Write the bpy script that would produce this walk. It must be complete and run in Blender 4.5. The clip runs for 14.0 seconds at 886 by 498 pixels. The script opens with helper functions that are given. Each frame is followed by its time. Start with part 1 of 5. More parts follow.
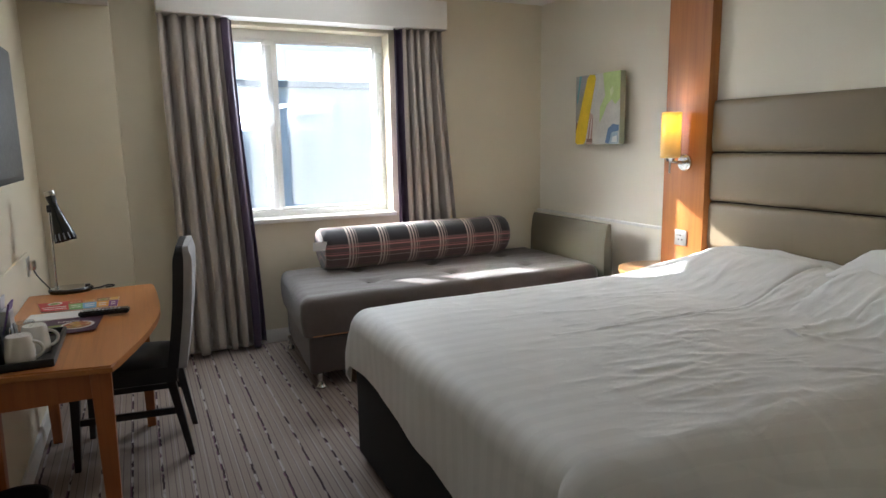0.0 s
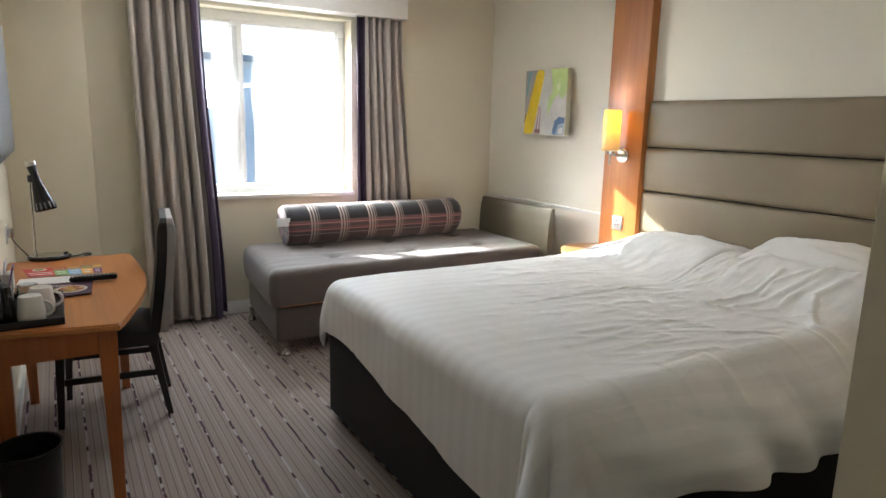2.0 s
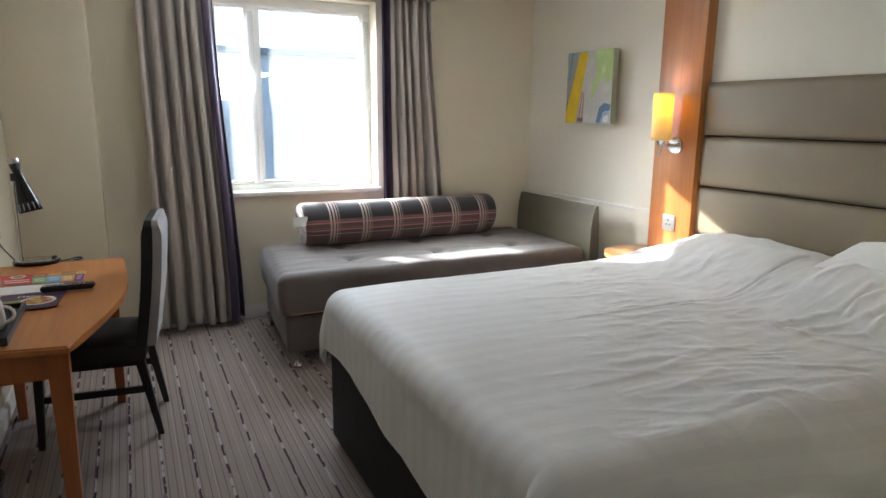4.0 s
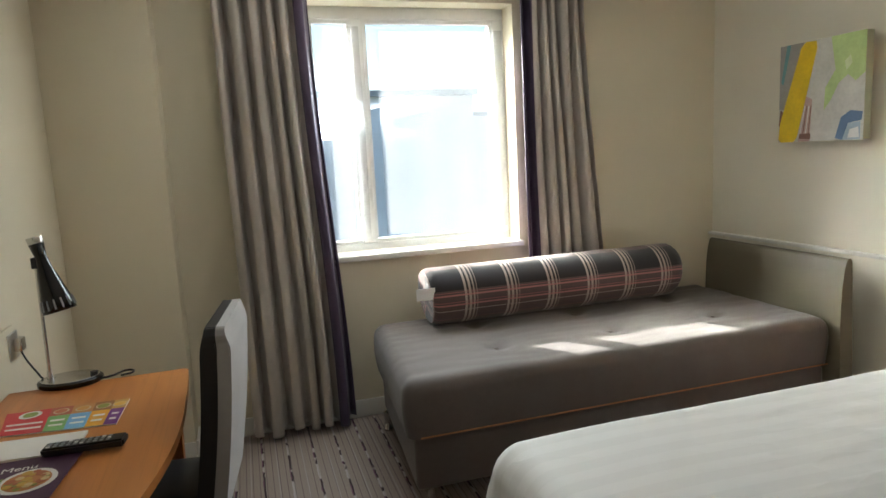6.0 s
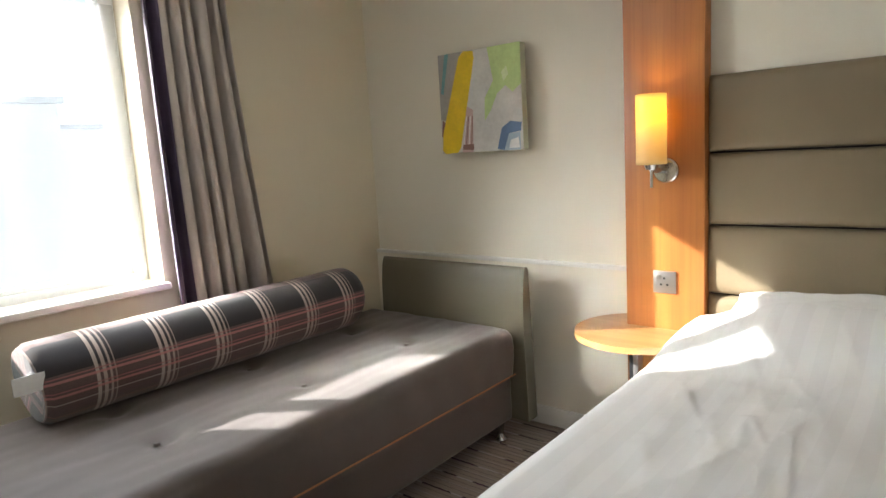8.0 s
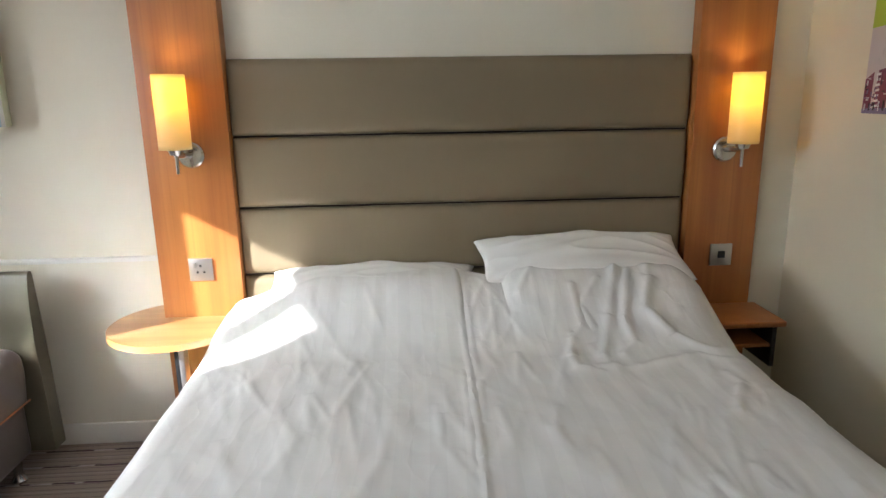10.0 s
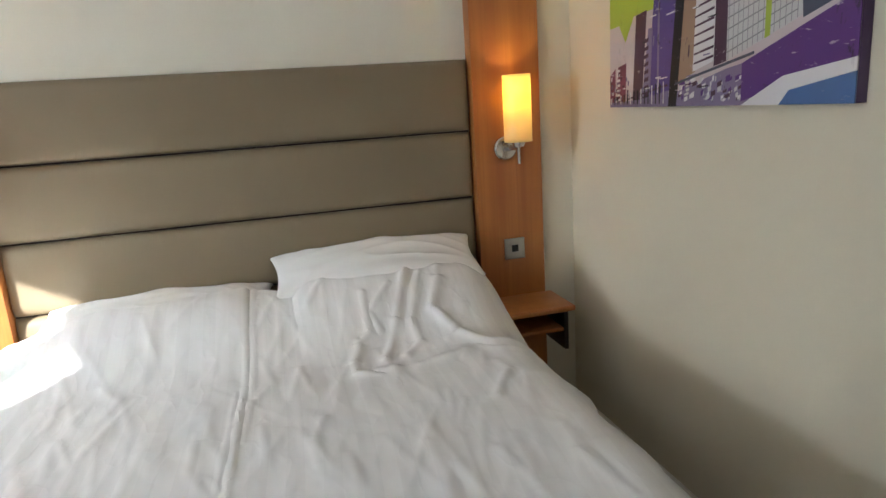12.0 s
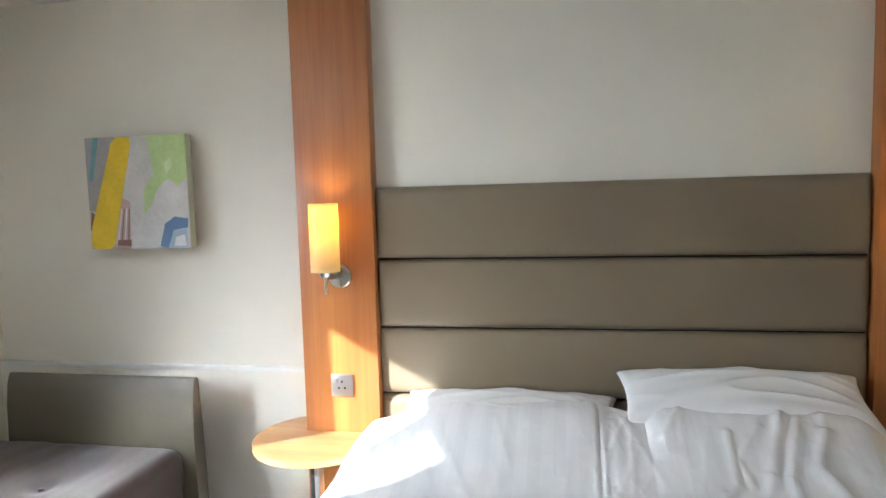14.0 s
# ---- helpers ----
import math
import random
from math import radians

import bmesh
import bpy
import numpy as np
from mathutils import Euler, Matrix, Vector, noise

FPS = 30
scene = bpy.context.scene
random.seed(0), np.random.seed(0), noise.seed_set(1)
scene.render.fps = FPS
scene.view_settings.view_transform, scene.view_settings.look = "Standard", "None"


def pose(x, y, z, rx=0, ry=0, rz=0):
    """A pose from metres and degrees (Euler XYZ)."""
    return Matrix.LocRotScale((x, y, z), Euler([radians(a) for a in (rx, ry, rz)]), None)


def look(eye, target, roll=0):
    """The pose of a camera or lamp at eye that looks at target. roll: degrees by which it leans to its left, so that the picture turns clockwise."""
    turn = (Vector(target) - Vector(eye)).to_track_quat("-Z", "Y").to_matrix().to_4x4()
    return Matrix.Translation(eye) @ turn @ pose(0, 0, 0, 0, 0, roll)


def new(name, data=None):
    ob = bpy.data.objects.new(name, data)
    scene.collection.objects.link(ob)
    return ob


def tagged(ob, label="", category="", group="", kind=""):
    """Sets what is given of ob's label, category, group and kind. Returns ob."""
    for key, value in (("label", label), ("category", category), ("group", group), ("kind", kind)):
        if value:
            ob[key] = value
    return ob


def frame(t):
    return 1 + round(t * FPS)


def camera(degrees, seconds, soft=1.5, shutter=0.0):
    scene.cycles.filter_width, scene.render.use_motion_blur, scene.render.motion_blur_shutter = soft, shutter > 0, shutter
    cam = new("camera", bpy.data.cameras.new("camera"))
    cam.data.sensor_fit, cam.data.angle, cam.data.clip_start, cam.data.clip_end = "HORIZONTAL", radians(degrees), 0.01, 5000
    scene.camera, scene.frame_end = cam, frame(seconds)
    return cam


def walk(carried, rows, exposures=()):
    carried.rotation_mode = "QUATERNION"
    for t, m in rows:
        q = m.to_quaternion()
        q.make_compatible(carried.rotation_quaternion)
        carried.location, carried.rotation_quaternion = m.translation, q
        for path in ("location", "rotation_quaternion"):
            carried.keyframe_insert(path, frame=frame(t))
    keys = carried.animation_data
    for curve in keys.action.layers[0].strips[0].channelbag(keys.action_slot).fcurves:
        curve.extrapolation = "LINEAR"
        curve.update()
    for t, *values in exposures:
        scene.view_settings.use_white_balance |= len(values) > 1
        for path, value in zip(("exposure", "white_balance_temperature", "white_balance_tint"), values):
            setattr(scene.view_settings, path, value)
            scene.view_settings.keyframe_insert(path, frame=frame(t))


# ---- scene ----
cam = camera(69.5, 14.0)
PATH = [
    (0, (-0.555, -0.156, 1.452), (0.288, 1.628, 1.123), -1.0),
    (0.5, (-0.683, -0.28, 1.466), (0.204, 1.464, 1.053), -0.7),
    (1, (-0.754, -0.337, 1.475), (0.175, 1.38, 1.042), 1.9),
    (1.5, (-0.822, -0.364, 1.484), (0.181, 1.317, 1.072), 1.7),
    (2, (-0.835, -0.367, 1.488), (0.181, 1.312, 1.103), 1.4),
    (4.3, (-0.453, 0.057, 1.455), (0.402, 1.818, 1.048), 0.5),
    (4.5, (-0.483, 0.2, 1.436), (0.41, 1.946, 1.042), 0.5),
    (5, (-0.457, 0.498, 1.456), (0.657, 2.128, 1.137), -1.6),
    (5.5, (-0.409, 0.798, 1.428), (0.384, 2.61, 1.131), -3.8),
    (6, (-0.293, 1.099, 1.452), (0.287, 2.99, 1.158), -2.9),
    (6.5, (-0.31, 1.358, 1.441), (0.373, 3.212, 1.131), -2.6),
    (7, (-0.326, 1.566, 1.434), (0.678, 3.272, 1.146), -3.8),
    (7.2, (-0.248, 1.596, 1.427), (0.843, 3.246, 1.13), -3.7),
    (9.3, (-0.110, 1.988, 1.464), (1.836, 2.332, 1.160), -3.4),
    (9.5, (-0.130, 1.958, 1.453), (1.828, 2.205, 1.130), -3.0),
    (10, (-0.118, 1.882, 1.528), (1.821, 1.765, 1.051), -0.9),
    (10.5, (-0.139, 1.764, 1.548), (1.724, 1.269, 1.015), -0.1),
    (11, (-0.153, 1.642, 1.482), (1.6, 0.819, 0.983), -0.8),
    (11.5, (-0.179, 1.552, 1.499), (1.61, 0.79, 1.028), -1.9),
    (12, (-0.168, 1.56, 1.499), (1.718, 1.068, 1.049), -3.8),
    (12.5, (-0.138, 1.635, 1.503), (1.778, 1.279, 1.055), -3.9),
    (13, (-0.139, 1.701, 1.575), (1.848, 1.633, 1.362), -2.5),
    (13.5, (-0.147, 1.734, 1.557), (1.813, 2.086, 1.377), -1.9),
    (14, (-0.053, 1.791, 1.624), (1.904, 2.166, 1.456), -1.6),
]
walk(cam, [(t, look(eye, target, roll)) for t, eye, target, roll in PATH], [(0, 2.45, 6000, 10), (0.6, 2.75, 6050, 10), (1.5, 3.0, 6100, 10), (2.2, 3.0, 6100, 10), (4.3, 2.62, 5900, 9), (5.2, 2.48, 5900, 5), (6.5, 2.52, 6650, 5), (7.2, 2.4, 6650, 8), (9.3, 2.72, 5800, 10), (10.5, 2.6, 6100, 10), (11.5, 3.22, 5950, 10), (12.2, 2.82, 5900, 10), (13, 2.86, 5600, 10), (14, 2.86, 5550, 10)])

# world, sun and exposure
SUN = Vector((0.68, -1.0, -0.545)).normalized()
world = bpy.data.worlds.new("world")
scene.world = world
world.use_nodes = True
wn, wl = world.node_tree.nodes, world.node_tree.links
sky = wn.new("ShaderNodeTexSky")
sky.sky_type, sky.sun_disc = "NISHITA", False
sky.sun_elevation = math.asin(-SUN.z)
sky.sun_rotation = math.atan2(-SUN.x, -SUN.y)
wl.new(sky.outputs["Color"], wn["Background"].inputs["Color"])
wn["Background"].inputs["Strength"].default_value = 0.05
sun = new("sun", bpy.data.lights.new("sun", "SUN"))
sun.data.energy, sun.data.angle, sun.data.color = 4.5, radians(0.6), (1.0, 0.96, 0.90)
sun.matrix_world = look((0, 30, 20), Vector((0, 30, 20)) + SUN)

# Added area lamp that stands in for sky light through the window.
daylight = new("window_daylight", bpy.data.lights.new("window_daylight", "AREA"))
daylight.data.shape, daylight.data.size, daylight.data.size_y = "RECTANGLE", 1.1, 0.4
daylight.data.energy, daylight.data.color, daylight.data.spread = 2.6, (0.86, 0.93, 1.0), radians(150)
daylight.matrix_world = pose(0.65, 4.60, 1.75, -68, 0, -15)
# Added fill lamp in the opening, aimed up so the ceiling spreads it.
bounce = new("window_upward_fill", bpy.data.lights.new("window_upward_fill", "AREA"))
bounce.data.shape, bounce.data.size, bounce.data.size_y = "RECTANGLE", 1.1, 0.4
bounce.data.energy, bounce.data.color, bounce.data.spread = 2.9, (0.95, 0.97, 1.0), radians(86)
bounce.matrix_world = pose(0.65, 4.60, 1.60, -128, 0, -12)

# ---- materials ----
def nodes_of(name):
    m = bpy.data.materials.new(name)
    m.use_nodes = True
    return m, m.node_tree.nodes, m.node_tree.links, m.node_tree.nodes["Principled BSDF"]


def math_node(nd, lk, op, a, b=None, c=None):
    n = nd.new("ShaderNodeMath")
    n.operation = op
    for i, v in enumerate((a, b, c)):
        if v is None:
            continue
        if isinstance(v, (int, float)):
            n.inputs[i].default_value = v
        else:
            lk.new(v, n.inputs[i])
    return n.outputs[0]


def mix_rgb(nd, lk, fac, a, b, blend="MIX"):
    n = nd.new("ShaderNodeMix")
    n.data_type, n.blend_type = "RGBA", blend
    for sock, v in ((n.inputs[0], fac), (n.inputs[6], a), (n.inputs[7], b)):
        if isinstance(v, (int, float)):
            sock.default_value = v
        elif isinstance(v, tuple):
            sock.default_value = (*v, 1)
        else:
            lk.new(v, sock)
    return n.outputs[2]


def noise_out(nd, lk, scale, detail=4, stretch=(1, 1, 1), rough=0.55):
    tc = nd.new("ShaderNodeTexCoord")
    mp = nd.new("ShaderNodeMapping")
    mp.inputs["Scale"].default_value = stretch
    n = nd.new("ShaderNodeTexNoise")
    n.inputs["Scale"].default_value, n.inputs["Detail"].default_value, n.inputs["Roughness"].default_value = scale, detail, rough
    lk.new(tc.outputs["Object"], mp.inputs["Vector"])
    lk.new(mp.outputs[0], n.inputs["Vector"])
    return n.outputs["Fac"]


def ramp(nd, lk, fac, lo, hi):
    n = nd.new("ShaderNodeMapRange")
    n.inputs["From Min"].default_value, n.inputs["From Max"].default_value = lo, hi
    lk.new(fac, n.inputs["Value"])
    return n.outputs[0]


def bump(nd, lk, bsdf, height, strength, dist=0.002):
    n = nd.new("ShaderNodeBump")
    n.inputs["Strength"].default_value, n.inputs["Distance"].default_value = strength, dist
    lk.new(height, n.inputs["Height"])
    lk.new(n.outputs[0], bsdf.inputs["Normal"])


def surface(name, color, rough=0.5, metal=0.0, vary=0.08, big=1.5, fine=60, relief=0.15, stretch=(1, 1, 1), sheen=0.0, spec=0.5):
    """A plain surface with variation at two scales and fine relief."""
    m, nd, lk, b = nodes_of(name)
    n1, n2 = noise_out(nd, lk, big, 3), noise_out(nd, lk, fine, 5, stretch)
    dark = tuple(c * (1 - 2 * vary) for c in color)
    light = tuple(min(1, c * (1 + vary)) for c in color)
    c1 = mix_rgb(nd, lk, ramp(nd, lk, n1, 0.3, 0.7), dark, light)
    c2 = mix_rgb(nd, lk, ramp(nd, lk, n2, 0.25, 0.75), tuple(c * (1 - vary) for c in color), light)
    lk.new(mix_rgb(nd, lk, 0.5, c1, c2), b.inputs["Base Color"])
    b.inputs["Metallic"].default_value = metal
    b.inputs["Specular IOR Level"].default_value = spec
    lk.new(math_node(nd, lk, "MULTIPLY_ADD", n2, 0.16, rough - 0.08), b.inputs["Roughness"])
    if sheen:
        b.inputs["Sheen Weight"].default_value = sheen
        b.inputs["Sheen Roughness"].default_value = 0.4
    if relief:
        bump(nd, lk, b, n2, relief)
    return m


def wood(name, light, dark, axis, rough=0.35, coat=0.25):
    """Veneer with the grain along the axis 0, 1 or 2."""
    m, nd, lk, b = nodes_of(name)
    st = [14, 14, 14]
    st[axis] = 0.7
    st2 = [90, 90, 90]
    st2[axis] = 2.0
    n1 = noise_out(nd, lk, 1.0, 5, tuple(st))
    n2 = noise_out(nd, lk, 1.0, 3, tuple(st2))
    n3 = noise_out(nd, lk, 1.3, 2)
    c = mix_rgb(nd, lk, ramp(nd, lk, n1, 0.32, 0.68), dark, light)
    c = mix_rgb(nd, lk, math_node(nd, lk, "MULTIPLY", ramp(nd, lk, n2, 0.5, 0.75), 0.35), c, tuple(v * 0.55 for v in dark))
    c = mix_rgb(nd, lk, math_node(nd, lk, "MULTIPLY", ramp(nd, lk, n3, 0.35, 0.7), 0.3), c, tuple(v * 1.1 for v in light))
    lk.new(c, b.inputs["Base Color"])
    b.inputs["Roughness"].default_value = rough
    b.inputs["Coat Weight"].default_value = coat
    b.inputs["Coat Roughness"].default_value = 0.25
    bump(nd, lk, b, n2, 0.08, 0.001)
    return m


def fabric(name, color, weave=420, rough=0.85, vary=0.12, sheen=0.25, relief=0.35):
    m, nd, lk, b = nodes_of(name)
    tc = nd.new("ShaderNodeTexCoord")
    wv = nd.new("ShaderNodeTexVoronoi")
    wv.inputs["Scale"].default_value = weave
    lk.new(tc.outputs["Object"], wv.inputs["Vector"])
    n1 = noise_out(nd, lk, 2.5, 4)
    n2 = noise_out(nd, lk, 45, 4)
    c = mix_rgb(nd, lk, ramp(nd, lk, n1, 0.3, 0.7), tuple(v * (1 - vary) for v in color), tuple(min(1, v * (1 + vary)) for v in color))
    c = mix_rgb(nd, lk, math_node(nd, lk, "MULTIPLY", ramp(nd, lk, n2, 0.4, 0.8), 0.25), c, tuple(v * 0.7 for v in color))
    lk.new(c, b.inputs["Base Color"])
    b.inputs["Roughness"].default_value = rough
    b.inputs["Sheen Weight"].default_value = sheen
    b.inputs["Sheen Roughness"].default_value = 0.45
    bump(nd, lk, b, math_node(nd, lk, "ADD", wv.outputs["Distance"], n2), relief, 0.0012)
    return m


M = {}
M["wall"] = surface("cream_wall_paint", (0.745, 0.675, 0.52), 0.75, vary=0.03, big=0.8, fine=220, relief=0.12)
# Lighter copy of the cream paint: missing light is put into its colour.
M["wallhead"] = surface("lightened_wall_paint", (0.80, 0.755, 0.64), 0.72, vary=0.03, big=0.8, fine=220, relief=0.12)
M["ceiling"] = surface("white_ceiling_paint", (0.82, 0.80, 0.75), 0.8, vary=0.03, fine=150)
M["white"] = surface("white_gloss_paint", (0.80, 0.78, 0.73), 0.35, vary=0.03, fine=80, relief=0.05)
M["upvc"] = surface("white_upvc", (0.85, 0.85, 0.83), 0.3, vary=0.02, relief=0.02)
M["pilaster"] = wood("cherry_veneer", (0.48, 0.190, 0.046), (0.335, 0.108, 0.029), 2, 0.32)
M["desk"] = wood("beech_veneer", (0.60, 0.232, 0.058), (0.48, 0.165, 0.038), 1, 0.38)
M["deskleg"] = wood("beech_solid", (0.50, 0.165, 0.042), (0.38, 0.110, 0.026), 2, 0.38)
M["stand"] = wood("oak_veneer", (0.50, 0.275, 0.105), (0.31, 0.135, 0.042), 1, 0.35)
M["door"] = wood("dark_red_door_veneer", (0.22, 0.07, 0.03), (0.14, 0.04, 0.018), 2, 0.4)
M["leather"] = surface("taupe_leatherette", (0.222, 0.174, 0.106), 0.42, vary=0.06, big=2, fine=350, relief=0.12)
M["armleather"] = surface("olive_taupe_leatherette", (0.125, 0.106, 0.070), 0.4, vary=0.06, big=2, fine=350, relief=0.12)
M["sofa"] = fabric("grey_brown_woven_fabric", (0.104, 0.081, 0.071), 380, 0.7, 0.12, 0.3)
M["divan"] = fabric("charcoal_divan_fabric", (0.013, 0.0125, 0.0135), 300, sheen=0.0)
M["curtain"] = fabric("taupe_curtain_satin", (0.48, 0.425, 0.375), 600, 0.6, 0.08, 0.3, 0.15)
M["purple"] = fabric("purple_curtain_band", (0.070, 0.046, 0.088), 600, 0.65, 0.1, 0.2, 0.15)
M["chairfab"] = fabric("light_grey_chair_fabric", (0.42, 0.40, 0.39), 450)
M["chairdark"] = surface("black_leatherette", (0.018, 0.017, 0.017), 0.45, vary=0.1, fine=200)
M["darkwood"] = surface("black_stained_wood", (0.013, 0.010, 0.009), 0.4, vary=0.15, fine=40, stretch=(4, 4, 0.4))
M["chrome"] = surface("brushed_chrome", (0.62, 0.61, 0.59), 0.22, 1.0, vary=0.04, fine=120, relief=0.03)
M["black"] = surface("black_plastic", (0.012, 0.012, 0.013), 0.38, vary=0.1, fine=120, relief=0.05)
M["blackgloss"] = surface("black_gloss_plastic", (0.008, 0.008, 0.009), 0.15, vary=0.05, relief=0.0)
M["screen"] = surface("dark_screen", (0.05, 0.052, 0.053), 0.4, vary=0.05, relief=0.0, spec=0.4)
M["grey"] = surface("grey_plastic", (0.30, 0.32, 0.34), 0.45, vary=0.04)
M["lcd"] = surface("amber_lcd", (0.33, 0.26, 0.12), 0.3, vary=0.04)
M["china"] = surface("white_china", (0.80, 0.77, 0.72), 0.2, vary=0.02, relief=0.0)
M["platesteel"] = surface("dull_brushed_steel", (0.50, 0.485, 0.465), 0.34, 1.0, vary=0.05, fine=160, relief=0.03)
M["steel"] = surface("polished_steel", (0.78, 0.77, 0.75), 0.34, 1.0, vary=0.03, relief=0.02)
M["piping"] = surface("orange_piping", (0.42, 0.17, 0.07), 0.6)
M["tagwhite"] = surface("white_label_cloth", (0.78, 0.78, 0.76), 0.8)
M["paper"] = surface("white_paper", (0.80, 0.78, 0.75), 0.6, vary=0.02)
# Facade colour paled and blued to carry haze and sky light.
M["brick"] = surface("hazed_grey_facade", (0.78, 0.82, 0.87), 0.8, vary=0.1, big=0.4, fine=4)
M["roof"] = surface("slate_roof", (0.30, 0.33, 0.38), 0.6, vary=0.1, big=0.5, fine=6)
M["ground"] = surface("asphalt_ground", (0.06, 0.06, 0.06), 0.9, vary=0.15, big=0.3, fine=10)
M["grout"] = surface("dark_joint", (0.05, 0.04, 0.035), 0.8)


def flat_colour(name, color, rough=0.5):
    if name not in M:
        M[name] = surface(name, color, rough, vary=0.03, fine=90, relief=0.03)
    return M[name]


def linen_material():
    """White cotton with woven satin stripes across the bed."""
    m, nd, lk, b = nodes_of("white_cotton_satin_stripe")
    tc = nd.new("ShaderNodeTexCoord")
    sp = nd.new("ShaderNodeSeparateXYZ")
    lk.new(tc.outputs["UV"], sp.inputs[0])
    st = math_node(nd, lk, "GREATER_THAN", math_node(nd, lk, "FRACT", math_node(nd, lk, "MULTIPLY", sp.outputs[1], 1 / 0.085)), 0.5)
    n1, n2 = noise_out(nd, lk, 3.0, 3), noise_out(nd, lk, 90, 4)
    c = mix_rgb(nd, lk, st, (0.845, 0.84, 0.83), (0.812, 0.807, 0.797))
    c = mix_rgb(nd, lk, math_node(nd, lk, "MULTIPLY", ramp(nd, lk, n1, 0.4, 0.7), 0.15), c, (0.76, 0.75, 0.73))
    lk.new(c, b.inputs["Base Color"])
    lk.new(math_node(nd, lk, "MULTIPLY_ADD", st, 0.14, 0.6), b.inputs["Roughness"])
    b.inputs["Sheen Weight"].default_value = 0.15
    wr = math_node(nd, lk, "ABSOLUTE", math_node(nd, lk, "SUBTRACT", noise_out(nd, lk, 5.0, 2, (1, 2.2, 1), 0.4), 0.5))
    crease = math_node(nd, lk, "POWER", math_node(nd, lk, "SUBTRACT", 1.0, wr), 9.0)
    bump(nd, lk, b, math_node(nd, lk, "ADD", crease, math_node(nd, lk, "MULTIPLY", n2, 0.03)), 0.16, 0.006)
    return m


def carpet_material():
    """Grey-brown carpet: fine pale lines and broken plum and dark dashes that run to the window."""
    m, nd, lk, b = nodes_of("striped_carpet")
    tc = nd.new("ShaderNodeTexCoord")
    sp = nd.new("ShaderNodeSeparateXYZ")
    lk.new(tc.outputs["Object"], sp.inputs[0])
    wob = noise_out(nd, lk, 1.0, 2, (9, 26, 1))
    x = math_node(nd, lk, "ADD", sp.outputs[0], math_node(nd, lk, "MULTIPLY_ADD", wob, 0.010, -0.005))
    base_n = noise_out(nd, lk, 260, 3)
    c = mix_rgb(nd, lk, ramp(nd, lk, base_n, 0.3, 0.7), (0.250, 0.202, 0.176), (0.355, 0.295, 0.258))

    def line(c, pitch, shift, width, color, gate=None, src=None):
        f = math_node(nd, lk, "FRACT", math_node(nd, lk, "MULTIPLY_ADD", src or x, 1 / pitch, shift))
        on = math_node(nd, lk, "LESS_THAN", f, width)
        if gate is not None:
            on = math_node(nd, lk, "MULTIPLY", on, gate)
        return mix_rgb(nd, lk, on, c, color)

    dash = ramp(nd, lk, noise_out(nd, lk, 1.0, 1, (7, 9, 1)), 0.46, 0.50)
    dash2 = ramp(nd, lk, noise_out(nd, lk, 1.0, 1, (8, 13, 3)), 0.50, 0.54)
    c = line(c, 0.03, 0.37, 0.09, (0.135, 0.106, 0.100), src=sp.outputs[0])
    c = line(c, 0.062, 0.15, 0.07, (0.37, 0.33, 0.31), src=sp.outputs[0])
    c = line(c, 0.124, 0.62, 0.075, (0.055, 0.038, 0.044), dash)
    c = line(c, 0.124, 0.64, 0.045, (0.150, 0.075, 0.115), dash2)
    c = line(c, 0.124, 0.63, 0.055, (0.42, 0.375, 0.355), math_node(nd, lk, "SUBTRACT", 1.0, dash))
    lk.new(c, b.inputs["Base Color"])
    b.inputs["Roughness"].default_value = 0.95
    b.inputs["Specular IOR Level"].default_value = 0.15
    bump(nd, lk, b, base_n, 0.6, 0.004)
    return m


def plaid_material():
    """Brown and black tartan: pale groups of lines round the roll, thin red and pale lines along it."""
    m, nd, lk, b = nodes_of("brown_tartan_fabric")
    tc = nd.new("ShaderNodeTexCoord")
    sp = nd.new("ShaderNodeSeparateXYZ")
    lk.new(tc.outputs["UV"], sp.inputs[0])
    u, v = sp.outputs[0], sp.outputs[1]
    fine = noise_out(nd, lk, 300, 2)

    def band(s, lo, hi):
        return math_node(nd, lk, "MULTIPLY", math_node(nd, lk, "GREATER_THAN", s, lo), math_node(nd, lk, "LESS_THAN", s, hi))

    c = mix_rgb(nd, lk, ramp(nd, lk, fine, 0.3, 0.7), (0.085, 0.052, 0.048), (0.135, 0.085, 0.078))
    fv = math_node(nd, lk, "FRACT", math_node(nd, lk, "MULTIPLY", v, 1 / 0.30))
    c = mix_rgb(nd, lk, band(fv, 0.0, 0.46), c, (0.022, 0.018, 0.019))
    fu = math_node(nd, lk, "FRACT", math_node(nd, lk, "MULTIPLY_ADD", u, 1 / 0.232, 0.28))
    twill = math_node(nd, lk, "MULTIPLY_ADD", fine, 0.5, 0.5)
    for lo, hi, col in ((0.0, 0.055, (0.52, 0.43, 0.37)), (0.10, 0.155, (0.50, 0.40, 0.34)), (0.20, 0.235, (0.45, 0.36, 0.31)), (0.28, 0.30, (0.35, 0.27, 0.24))):
        c = mix_rgb(nd, lk, math_node(nd, lk, "MULTIPLY", band(fu, lo, hi), twill), c, col)
    for lo, hi, col in ((0.90, 0.93, (0.50, 0.20, 0.19)), (0.80, 0.815, (0.45, 0.38, 0.34)), (0.955, 0.97, (0.35, 0.13, 0.13)), (0.60, 0.615, (0.30, 0.12, 0.12))):
        c = mix_rgb(nd, lk, math_node(nd, lk, "MULTIPLY", band(fv, lo, hi), twill), c, col)
    lk.new(c, b.inputs["Base Color"])
    b.inputs["Roughness"].default_value = 0.9
    b.inputs["Sheen Weight"].default_value = 0.3
    bump(nd, lk, b, fine, 0.4, 0.002)
    return m


